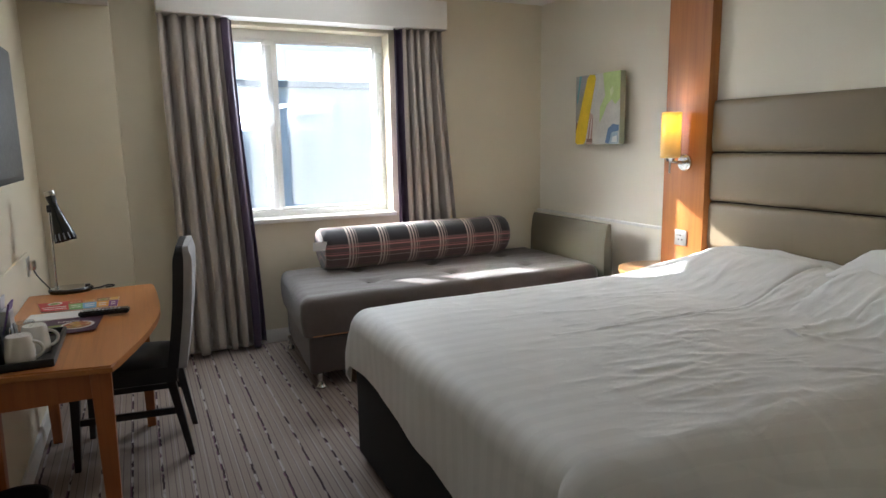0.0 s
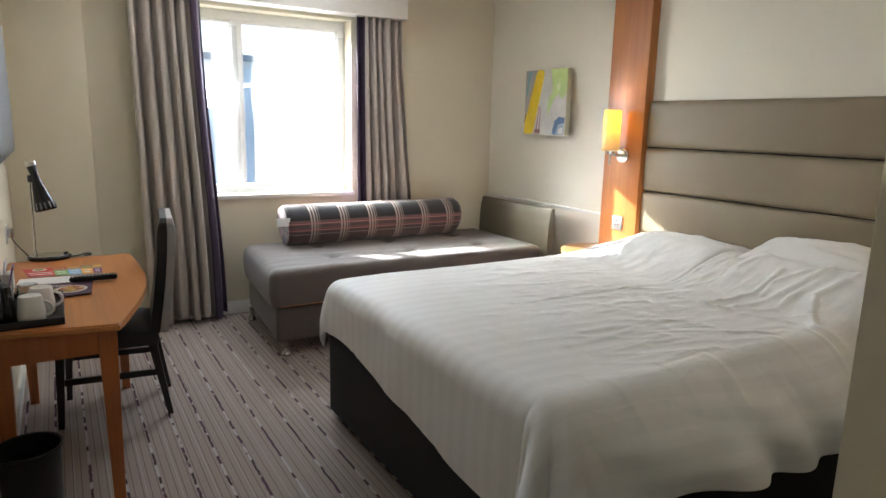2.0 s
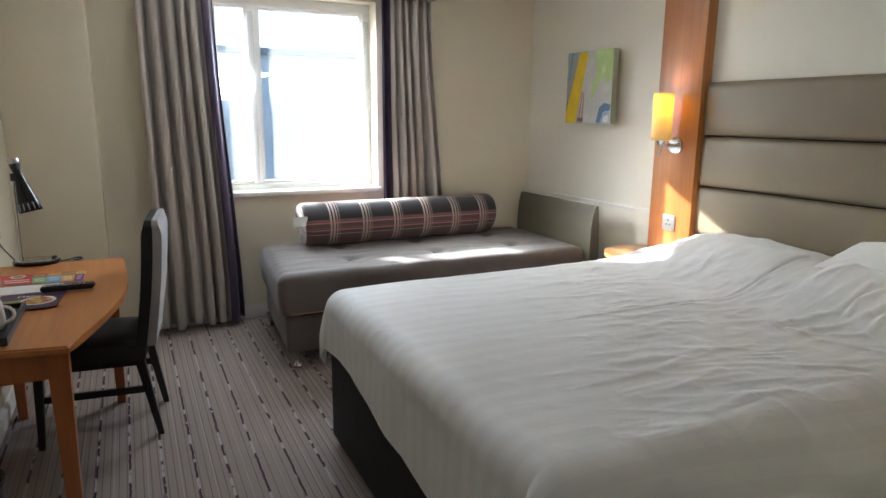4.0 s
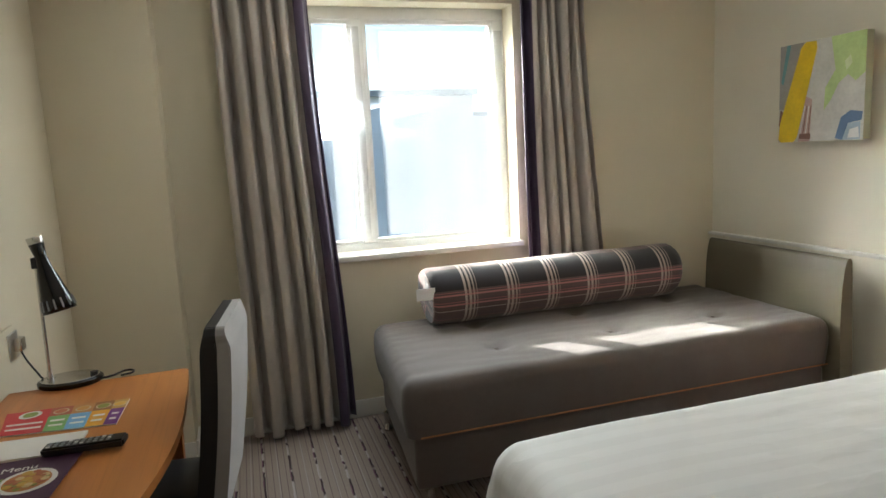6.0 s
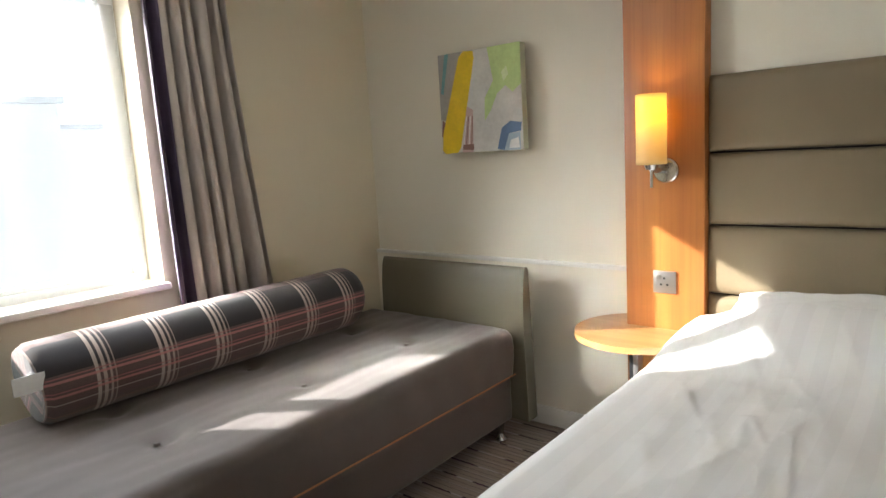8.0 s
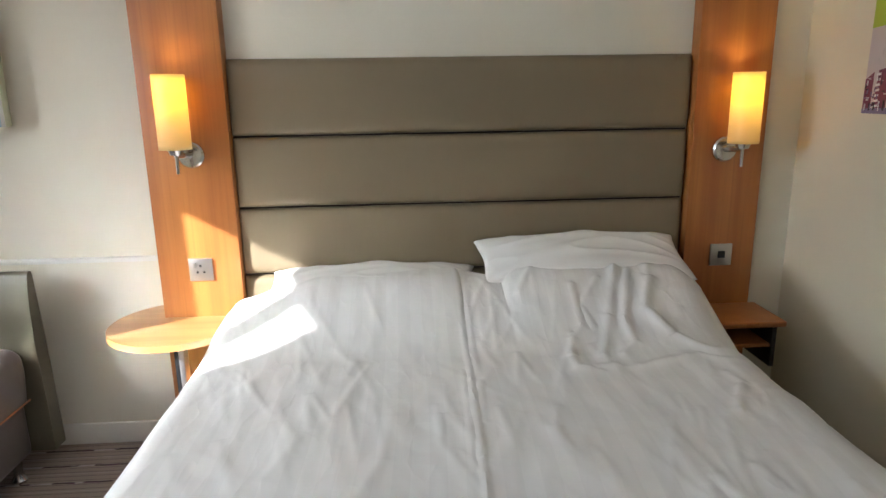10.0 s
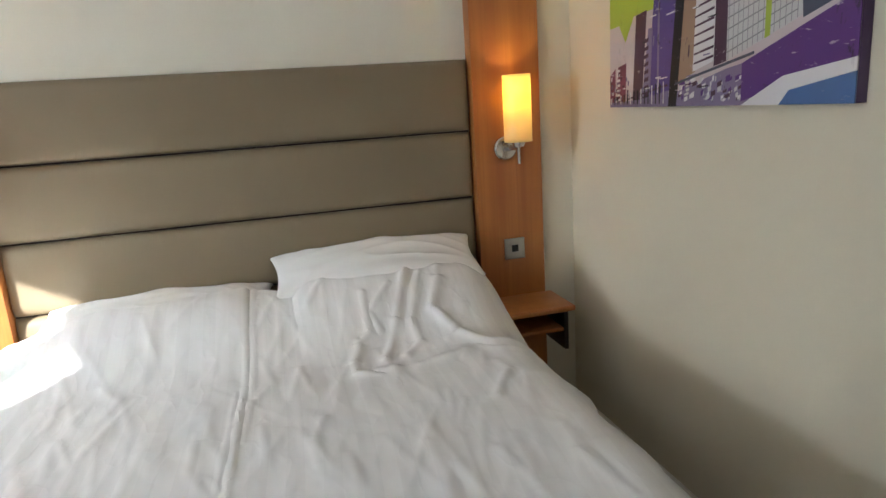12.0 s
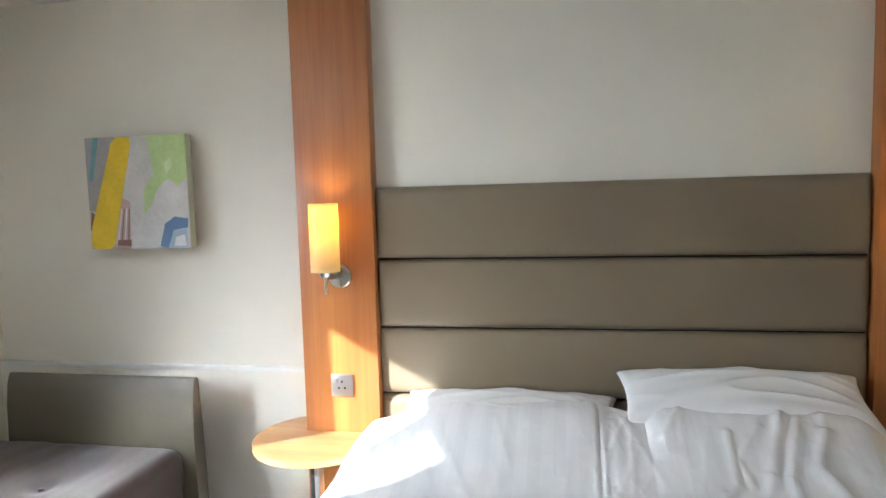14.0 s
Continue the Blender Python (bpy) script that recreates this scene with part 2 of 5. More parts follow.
def glow_material():
    """Sconce shade of amber glass: lets the bulb's light through and glows most round the bulb."""
    m, nd, lk, b = nodes_of("lit_amber_glass")
    tc = nd.new("ShaderNodeTexCoord")
    sp = nd.new("ShaderNodeSeparateXYZ")
    lk.new(tc.outputs["UV"], sp.inputs[0])
    d = math_node(nd, lk, "ABSOLUTE", math_node(nd, lk, "SUBTRACT", sp.outputs[1], 0.66))
    near = math_node(nd, lk, "POWER", math_node(nd, lk, "SUBTRACT", 1.0, math_node(nd, lk, "MULTIPLY", d, 1.2)), 2.0)
    lk.new(mix_rgb(nd, lk, near, (1.0, 0.66, 0.20), (1.0, 0.66, 0.05)), b.inputs["Emission Color"])
    lk.new(math_node(nd, lk, "MULTIPLY_ADD", near, 0.17, 0.02), b.inputs["Emission Strength"])
    b.inputs["Base Color"].default_value = (0.62, 0.50, 0.27, 1)
    b.inputs["Roughness"].default_value = 0.35
    tl, mx = nd.new("ShaderNodeBsdfTranslucent"), nd.new("ShaderNodeMixShader")
    tl.inputs[0].default_value = (0.88, 0.64, 0.18, 1)
    mx.inputs[0].default_value = 0.35
    lk.new(b.outputs[0], mx.inputs[1])
    lk.new(tl.outputs[0], mx.inputs[2])
    lk.new(mx.outputs[0], nd["Material Output"].inputs[0])
    return m


def sheer_material(name, clear):
    m, nd, lk, b = nodes_of(name)
    out = nd["Material Output"]
    tr, tl, df = nd.new("ShaderNodeBsdfTransparent"), nd.new("ShaderNodeBsdfTranslucent"), nd.new("ShaderNodeBsdfDiffuse")
    tl.inputs[0].default_value = df.inputs[0].default_value = (0.33, 0.345, 0.36, 1)
    m1, m2 = nd.new("ShaderNodeMixShader"), nd.new("ShaderNodeMixShader")
    m1.inputs[0].default_value = 0.35
    lk.new(tl.outputs[0], m1.inputs[1])
    lk.new(df.outputs[0], m1.inputs[2])
    fold = noise_out(nd, lk, 1.0, 3, (16, 1, 0.5))
    lk.new(math_node(nd, lk, "MULTIPLY_ADD", fold, -0.08, clear + 0.04), m2.inputs[0])
    lk.new(m1.outputs[0], m2.inputs[1])
    lk.new(tr.outputs[0], m2.inputs[2])
    lk.new(m2.outputs[0], out.inputs[0])
    return m


def glass_material():
    m, nd, lk, b = nodes_of("tinted_glass")
    b.inputs["Transmission Weight"].default_value, b.inputs["Roughness"].default_value = 1.0, 0.0
    b.inputs["IOR"].default_value = 1.45
    # Tint put into the glass colour to cut the sky's brightness.
    b.inputs["Base Color"].default_value = (0.76, 0.82, 0.86, 1)
    return m


M["linen"], M["carpet"], M["plaid"], M["glow"] = linen_material(), carpet_material(), plaid_material(), glow_material()
M["sheer"], M["glass"] = sheer_material("white_sheer_voile", 0.74), glass_material()
M["pillow"] = surface("white_pillow_cotton", (0.82, 0.815, 0.80), 0.7, vary=0.02, fine=30, relief=0.25)


# ---- mesh helpers ----
def box(bm, x0, x1, y0, y1, z0, z1, bev=0.0, seg=2):
    r = bmesh.ops.create_cube(bm, size=1)
    vs = r["verts"]
    bmesh.ops.scale(bm, vec=(x1 - x0, y1 - y0, z1 - z0), verts=vs)
    bmesh.ops.translate(bm, vec=((x0 + x1) / 2, (y0 + y1) / 2, (z0 + z1) / 2), verts=vs)
    if bev:
        es = list({e for v in vs for e in v.link_edges})
        bmesh.ops.bevel(bm, geom=es, offset=bev, segments=seg, affect="EDGES", profile=0.6)
    return vs


def tube(bm, p, q, r0, r1=None, seg=16, caps=True):
    """A round bar from p to q."""
    p, q = Vector(p), Vector(q)
    d = q - p
    r = bmesh.ops.create_cone(bm, cap_ends=caps, segments=seg, radius1=r0, radius2=r0 if r1 is None else r1, depth=d.length)
    m = Matrix.Translation((p + q) / 2) @ d.to_track_quat("Z", "Y").to_matrix().to_4x4()
    bmesh.ops.transform(bm, matrix=m, verts=r["verts"])
    return r["verts"]


def lathe(bm, profile, centre, seg=24):
    """Turns a profile of (radius, height) round an upright axis at centre."""
    rings = []
    for rad, h in profile:
        rings.append([bm.verts.new((centre[0] + rad * math.cos(a), centre[1] + rad * math.sin(a), centre[2] + h)) for a in (2 * math.pi * i / seg for i in range(seg))])
    for a, b in zip(rings, rings[1:]):
        for i in range(seg):
            bm.faces.new((a[i], a[(i + 1) % seg], b[(i + 1) % seg], b[i]))
    return rings


def sheet(bm, nu, nv, fn, uv=None):
    """A grid of nu by nv faces through fn(i/nu, j/nv)."""
    g = [[bm.verts.new(fn(i / nu, j / nv)) for j in range(nv + 1)] for i in range(nu + 1)]
    layer = bm.loops.layers.uv.verify() if uv else None
    for i in range(nu):
        for j in range(nv):
            f = bm.faces.new((g[i][j], g[i + 1][j], g[i + 1][j + 1], g[i][j + 1]))
            if uv:
                for l, (a, b) in zip(f.loops, ((i, j), (i + 1, j), (i + 1, j + 1), (i, j + 1))):
                    l[layer].uv = uv(a / nu, b / nv)
    return g


def mesh_of(name, bm, material, smooth=True):
    bmesh.ops.recalc_face_normals(bm, faces=bm.faces)
    me = bpy.data.meshes.new(name)
    bm.to_mesh(me)
    bm.free()
    me.materials.append(material)
    if smooth:
        me.shade_smooth()
        me.set_sharp_from_angle(angle=radians(38))
    return me


def part(name, bm, material, parent, label=""):
    ob = new(name, mesh_of(name, bm, material))
    ob.parent = parent
    if parent.type == "EMPTY":
        ob.matrix_parent_inverse = Matrix.Translation(-parent.location)
    return tagged(ob, label)


def thing(name, at, label, category, group=""):
    e = new(name)
    e.location = at
    return tagged(e, label, category, group)


def solo(name, bm, material, label="", category="", kind="", group=""):
    return tagged(new(name, mesh_of(name, bm, material)), label, category, group, kind)


def cuboid(*a, **k):
    bm = bmesh.new()
    box(bm, *a, **k)
    return bm


def rod(*a, **k):
    bm = bmesh.new()
    tube(bm, *a, **k)
    return bm


def structure(name, bm, material, label=""):
    return solo(name, bm, material, label, "", "structure")


def thicken(ob, t, offset=0):
    md = ob.modifiers.new("thickness", "SOLIDIFY")
    md.thickness, md.offset = t, offset
    return ob

# ---- the room ----
XL, XR, YW, YC, ZC = -1.10, 2.628, 4.56, 0.262, 2.57
HX, HY = 0.605, -2.2
structure("floor", cuboid(XL - 0.3, XR + 0.3, HY - 0.3, YW + 0.3, -0.1, 0.0), M["carpet"], "grey-brown striped carpet with plum and pale dashes")
structure("ceiling", cuboid(XL - 0.3, XR + 0.3, HY - 0.3, YW + 0.3, ZC, ZC + 0.1), M["ceiling"], "plain white painted ceiling")
structure("wall_west", cuboid(XL - 0.15, XL, HY, YW, 0, ZC), M["wall"], "cream painted wall behind the desk")
structure("wall_east", cuboid(XR, XR + 0.15, YC - 0.15, YW, 0, ZC), M["wallhead"], "cream painted wall behind the bed, colour lifted for more light")
structure("wall_south", cuboid(0.70, XR, YC - 0.13, YC, 0, ZC), M["wall"], "cream painted wall beside the bed")
bm = cuboid(HX, 0.70, YC - 0.13, YC, 0, ZC)
# Corner pulled forward so its edge fits the camera's view.
for v in bm.verts:
    if v.co.x < 0.65 and v.co.y > YC - 0.05:
        v.co.y += 0.03
structure("wall_south_end", bm, M["wall"], "cream painted wall end, splayed to fit the camera's view")
structure("wall_hall_east", cuboid(HX, HX + 0.13, -0.08, YC - 0.13, 0, ZC), M["wall"], "cream painted hall wall")
bm = bmesh.new()
box(bm, HX, HX + 0.13, HY, -1.0, 0, ZC)
box(bm, HX, HX + 0.13, -1.0, -0.08, 2.06, ZC)
structure("wall_hall_door_side", bm, M["wall"], "cream painted hall wall round a doorway")
structure("wall_hall_end", cuboid(XL, HX, HY - 0.15, HY, 0, ZC), M["wall"], "cream painted wall at the hall's end")

# window wall with its opening
WX0, WX1, WZ0, WZ1 = 0.05, 1.245, 0.905, 2.27
bm = bmesh.new()
box(bm, XL, WX0, YW, YW + 0.3, 0, ZC)
box(bm, WX1, XR + 0.15, YW, YW + 0.3, 0, ZC)
box(bm, WX0, WX1, YW, YW + 0.3, 0, WZ0)
box(bm, WX0, WX1, YW, YW + 0.3, WZ1, ZC)
structure("wall_north", bm, M["wall"], "cream painted window wall")

# boxed column in the corner and the lowered soffit over the desk
structure("column", cuboid(XL, -0.63, 4.36, YW, 0, ZC, bev=0.006), M["wall"], "cream boxed-in corner column")
structure("soffit", cuboid(XL, -0.63, 0.6, 4.36, 2.30, ZC, bev=0.006), M["ceiling"], "white lowered soffit above the desk")

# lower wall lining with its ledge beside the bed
structure("wall_panel", cuboid(XR - 0.026, XR, 2.864, YW, 0, 0.845), M["wallhead"], "cream painted lower wall lining, colour lifted for more light")
structure("trim", cuboid(XR - 0.034, XR, 2.864, YW, 0.845, 0.865, bev=0.006), M["white"], "white painted dado ledge")
structure("desk_wall_panel", cuboid(XL, XL + 0.012, 1.7, 3.6, 0.62, 0.945, bev=0.003), M["wall"], "cream panel along the wall behind the desk")


def skirting(name, x0, x1, y0, y1):
    bm = bmesh.new()
    box(bm, x0, x1, y0, y1, 0, 0.1, bev=0.006)
    return structure(name, bm, M["white"], "white painted skirting board")


skirting("baseboard", -0.63, XR - 0.03, YW - 0.016, YW)
skirting("baseboard", XL, XL + 0.016, HY, 4.36)
skirting("baseboard", XR - 0.042, XR - 0.026, 2.88, YW - 0.016)
skirting("baseboard", 0.70, 2.437, YC, YC + 0.016)
skirting("baseboard", HX - 0.016, HX, -0.08, YC + 0.03)
skirting("baseboard", -0.63, -0.614, 4.36, YW - 0.016)
skirting("baseboard", XL + 0.016, -0.63, 4.344, 4.36)

# bathroom door in the hall
door = thing("door_1", (HX + 0.06, -0.54, 0), "closed dark red-brown veneered door in a white frame", "door")
tagged(door, kind="structure")
leaf = part("door_leaf", cuboid(HX + 0.045, HX + 0.09, -0.94, -0.14, 0.005, 2.02, bev=0.002), M["door"], door)
bm = bmesh.new()
box(bm, HX - 0.014, HX + 0.13, -0.14, -0.08, 0, 2.06, bev=0.003)
box(bm, HX - 0.014, HX + 0.13, -1.0, -0.94, 0, 2.06, bev=0.003)
box(bm, HX - 0.014, HX + 0.13, -0.94, -0.14, 2.02, 2.06, bev=0.003)
part("door_frame", bm, M["white"], door, "white painted door frame")
part("door_handle", rod((HX + 0.03, -0.88, 1.0), (HX + 0.03, -0.76, 1.0), 0.009), M["chrome"], leaf, "chrome handle")

# window
win = tagged(thing("window_1", (0.65, 4.75, WZ0), "white plastic window with a fixed pane and a side pane", "window"), kind="structure")
YF0, YF1 = 4.70, 4.77
bm = bmesh.new()
box(bm, WX0, WX1, YF0, YF1, WZ0 + 0.02, WZ0 + 0.062, bev=0.006)
box(bm, WX0, WX1, YF0, YF1, WZ1 - 0.065, WZ1, bev=0.006)
box(bm, WX0, WX0 + 0.065, YF0, YF1, WZ0 + 0.062, WZ1 - 0.065, bev=0.006)
box(bm, WX1 - 0.065, WX1, YF0, YF1, WZ0 + 0.062, WZ1 - 0.065, bev=0.006)
box(bm, 0.345, 0.41, YF0, YF1, WZ0 + 0.062, WZ1 - 0.065, bev=0.006)
part("window_frame", bm, M["upvc"], win)
for x0, x1 in ((WX0 + 0.065, 0.345), (0.41, WX1 - 0.065)):
    bm = bmesh.new()
    z0, z1 = WZ0 + 0.062, WZ1 - 0.065
    for a in ((x0, x1, z0, z0 + 0.022), (x0, x1, z1 - 0.022, z1), (x0, x0 + 0.022, z0 + 0.022, z1 - 0.022), (x1 - 0.022, x1, z0 + 0.022, z1 - 0.022)):
        box(bm, a[0], a[1], YF0 + 0.01, YF1 - 0.01, a[2], a[3], bev=0.004)
    sash = part("sash", bm, M["upvc"], win)
    p = part("pane", cuboid(x0 + 0.02, x1 - 0.02, 4.742, 4.748, z0 + 0.02, z1 - 0.02), M["glass"], sash, "glass pane tinted to dim the sky")
    p.visible_shadow = False
part("window_sill", cuboid(WX0 - 0.02, WX1 + 0.02, YW - 0.03, YF0, WZ0 - 0.012, WZ0 + 0.02, bev=0.008, seg=3), M["white"], win, "white painted window board")


def voile(name, x0, x1, z0, z1, folds, seed, sag):
    """A hanging sheer with soft folds and a wavy hem."""
    bm = bmesh.new()

    def fn(u, v):
        x = x0 + (x1 - x0) * u
        z = z1 + (z0 + sag * math.sin(5 * u + seed) + 0.006 * math.sin(folds * 6.3 * u) - z1) * v
        y = 4.672 + 0.016 * noise.noise((x * folds * 1.6, z * 0.7, seed)) + 0.007 * noise.noise((x * folds * 5, z * 0.9, seed + 2))
        return (x + 0.008 * noise.noise((z * 1.5, u * 3, seed)), y, z)

    sheet(bm, 90, 40, fn)
    return solo(name, bm, M["sheer"], "white translucent sheer hung over the window pane", "net curtain", group="sheers at the window")


voile("net_curtain", 0.055, 0.385, 0.995, 2.16, 3, 1.3, 0.006)
voile("net_curtain", 0.475, 1.225, 1.0, 2.145, 5, 2.1, 0.012)

# pelmet and curtains
structure("pelmet", cuboid(-0.365, 1.66, 4.385, 4.555, 2.295, 2.50, bev=0.004), M["white"], "white painted boxed pelmet over the window")


def curtain(label, top, bottom, band_left, seed, zb=0.035):
    """A gathered curtain; its inner edge is a purple band."""
    t = thing("curtain", ((bottom[0] + bottom[1]) / 2, 4.48, 0), label, "curtain", "pair of curtains at the window")
    zt, folds = 2.30, 6

    def fn(u, v):
        w = v * v * (3 - 2 * v)
        x0, x1 = top[0] + (bottom[0] - top[0]) * w, top[1] + (bottom[1] - top[1]) * w
        uu = u + 0.030 * math.sin(9 * u + seed) + 0.018 * noise.noise((u * 5, v * 1.1, seed))
        a = uu * folds * 6.283 + seed + 0.35 * math.sin(2.2 * v + 4 * u + seed)
        amp = 0.050 + 0.018 * v + 0.024 * noise.noise((u * 6, v * 1.2, seed + 3))
        z = zt + (zb + 0.012 * math.sin(a * 0.5) - zt) * v
        return (x0 + (x1 - x0) * u + 0.010 * math.sin(2 * a) * (0.5 + v / 2), 4.535 - 2.0 * amp * abs(math.sin(a / 2)) ** 1.05, z)

    def piece(u0, u1, n):
        bm = bmesh.new()
        sheet(bm, n, 46, lambda u, v: fn(u0 + (u1 - u0) * u, v))
        return bm

    if band_left:
        a, b = piece(0.20, 1.0, 140), piece(0.0, 0.20, 30)
    else:
        a, b = piece(0.0, 0.84, 140), piece(0.84, 1.0, 30)
    thicken(part("drape", a, M["curtain"], t), 0.003)
    thicken(part("edge_band", b, M["purple"], t, "purple edge band"), 0.003)
    return t


curtain("long taupe satin curtain with a purple edge, drawn open", (-0.362, 0.10), (-0.345, 0.185), False, 0.6)
curtain("long taupe satin curtain with a purple edge behind the sofa", (1.245, 1.645), (1.235, 1.79), True, 2.4)

# outside
tagged(structure("ground", cuboid(-400, 400, 6, 900, -3.3, -3.0), M["ground"], "grey asphalt ground outside"), category="ground")
bld = thing("building", (0, 25, -3.0), "grey building with a stepped flat roof across the street, paled by painted haze", "building")
bm = bmesh.new()
box(bm, -14, 6.7, 20, 30, -3.0, 3.2)
box(bm, 6.7, 8.0, 20.5, 30, -3.0, 2.6)
box(bm, 8.0, 16, 21, 30, -3.0, 2.1)
part("wall", bm, M["brick"], bld)
bm = bmesh.new()
box(bm, -14.2, 6.8, 19.8, 30.2, 3.2, 3.38)
box(bm, 6.8, 8.1, 20.3, 30.2, 2.6, 2.72)
box(bm, 8.1, 16.2, 20.8, 30.2, 2.1, 2.22)
part("roof", bm, M["roof"], bld)

# ---- headboard wall ----
def pilaster(y0, y1):
    bm = bmesh.new()
    box(bm, 2.40, XR, y0, y1, 0.0, ZC, bev=0.003)
    return solo("wall_pilaster", bm, M["pilaster"], "tall cherry veneer panel beside the headboard", "wall panel", group="pilasters beside the headboard")


pilaster(2.543, 2.864)
pilaster(0.424, 0.722)
structure("wall_head_corner", cuboid(2.437, XR, YC, 0.424, 0.0, ZC), M["wallhead"], "cream painted wall strip in the corner, colour lifted for more light")
structure("wall_head_panel", cuboid(2.47, XR, 0.722, 2.543, 0.0, ZC), M["wallhead"], "cream painted wall above the headboard, colour lifted for more light")

hb = thing("headboard", (2.44, 1.635, 0.5), "taupe padded leatherette headboard of stacked horizontal panels", "headboard")
for z0, z1 in ((1.373, 1.662), (1.091, 1.367), (0.815, 1.085), (0.54, 0.809)):
    bm = bmesh.new()

    def pad(u, v, z0=z0, z1=z1):
        u, v = 0.5 - 0.5 * math.cos(math.pi * u), 0.5 - 0.5 * math.cos(math.pi * v)
        a, b = abs(2 * u - 1), abs(2 * v - 1)
        puff = (1 - a ** 90) ** 0.5 * (1 - b ** 8) ** 0.5
        y = 0.726 + 1.818 * u
        return (2.462 - 0.036 * puff - 0.0025 * noise.noise((y * 4, z1 * 9 + v * 2, 3)), y, z0 + (z1 - z0) * v)

    sheet(bm, 120, 26, pad)
    part("panel", bm, M["leather"], hb)
part("backing", cuboid(2.4655, 2.4695, 0.726, 2.544, 0.53, 1.66), M["grout"], hb)


def sconce(y, towards, dz):
    """Chrome wall lamp: round plate, elbow, pin and an amber glass cylinder."""
    s = thing("wall_lamp", (2.40, y, 1.30), "lit amber glass wall lamp with a brushed chrome mount", "wall lamp", "wall lamps beside the bed")
    ys = y + towards
    bm = bmesh.new()
    tube(bm, (2.402, y, 1.305 + dz), (2.385, y, 1.305 + dz), 0.05, 0.05, 32)
    tube(bm, (2.385, y, 1.305 + dz), (2.378, y, 1.305 + dz), 0.05, 0.044, 32)
    part("wall_plate", bm, M["chrome"], s)
    bm = bmesh.new()
    tube(bm, (2.38, y, 1.305 + dz), (2.33, (y + ys) / 2, 1.31 + dz), 0.011, seg=14)
    tube(bm, (2.33, (y + ys) / 2, 1.31 + dz), (2.295, ys, 1.315 + dz), 0.011, seg=14)
    part("arm", bm, M["chrome"], s)
    bm = bmesh.new()
    tube(bm, (2.295, ys, 1.245 + dz), (2.295, ys, 1.335 + dz), 0.0065, seg=14)
    tube(bm, (2.295, ys, 1.315 + dz), (2.295, ys, 1.337 + dz), 0.022, 0.03, 18)
    part("pin", bm, M["chrome"], s)
    bm = bmesh.new()
    sheet(bm, 36, 16, lambda u, v: (2.295 + 0.055 * math.cos(6.28319 * u), ys + 0.055 * math.sin(6.28319 * u), 1.335 + dz + 0.265 * v), uv=lambda u, v: (u, v))
    bmesh.ops.remove_doubles(bm, verts=bm.verts, dist=1e-5)
    thicken(part("shade", bm, M["glow"], s, "glowing amber glass cylinder"), 0.004)
    lamp = bpy.data.lights.new("bulb", "POINT")
    lamp.energy, lamp.color, lamp.shadow_soft_size = 0.33, (1.0, 0.72, 0.30), 0.02
    b = new("bulb", lamp)
    b.location = (2.295, ys, 1.545 + dz)
    return s


sconce(2.688, 0.022, 0.004)
sconce(0.592, -0.022, -0.016)


def plate(y, z, kind):
    s = thing("socket" if kind else "light_switch", (2.40, y, z), "square brushed steel " + ("socket plate" if kind else "light switch plate") + " on the wood panel", "socket" if kind else "switch")
    face = part("plate", cuboid(2.392, 2.3998, y - 0.046, y + 0.046, z - 0.046, z + 0.046, bev=0.002), M["platesteel"], s)
    if kind:
        for dy, dz in ((0, 0.016), (-0.013, -0.010), (0.013, -0.010)):
            part("pin_hole", cuboid(2.3905, 2.3918, y + dy - 0.004, y + dy + 0.004, z + dz - 0.004, z + dz + 0.004), M["black"], face)
        part("rocker", cuboid(2.388, 2.3918, y + 0.016, y + 0.032, z + 0.012, z + 0.030, bev=0.001), M["platesteel"], face)
    else:
        part("rocker", cuboid(2.387, 2.3918, y - 0.015, y + 0.015, z - 0.013, z + 0.017, bev=0.002), M["black"], face)
    return s


plate(2.699, 0.855, True)
plate(0.566, 0.85, False)


def bedside_round(cx, cy, r):
    """Round shelf let into the wood panel, which it wraps on one side."""
    t = thing("bedside_table", (2.25, cy, 0), "round oak bedside shelf on a flat steel leg", "bedside table")
    bm = bmesh.new()
    top = [(2.398, 2.546)]
    for i in range(49):
        a = -math.pi / 2 - math.pi * 1.5 * i / 48
        x, y = cx + r * math.cos(a), cy + r * math.sin(a)
        if y > 2.866 or x < 2.398:
            if y > 2.546 and x < XR - 0.028:
                top.append((x, y))
    top.append((2.596, 2.866))
    top.append((2.398, 2.866))
    lo = [bm.verts.new((a, b, 0.632)) for a, b in top]
    hi = [bm.verts.new((a, b, 0.657)) for a, b in top]
    bm.faces.new(lo), bm.faces.new(hi)
    for i in range(len(top)):
        j = (i + 1) % len(top)
        bm.faces.new((lo[i], lo[j], hi[j], hi[i]))
    bmesh.ops.bevel(bm, geom=[e for e in bm.edges if abs(e.verts[0].co.z - e.verts[1].co.z) < 1e-6 and min(e.verts[0].co.x, e.verts[1].co.x) < 2.39], offset=0.004, segments=2, affect="EDGES")
    part("tabletop", bm, M["stand"], t)
    leg = part("leg", cuboid(2.20, 2.25, 2.735, 2.755, 0.0, 0.632, bev=0.002), M["steel"], t, "polished steel leg")
    part("leg_back", cuboid(2.20, 2.25, 2.7555, 2.771, 0.0, 0.632, bev=0.002), M["black"], leg, "dark grey leg edge")
    return t


bedside_round(2.345, 2.79, 0.262)

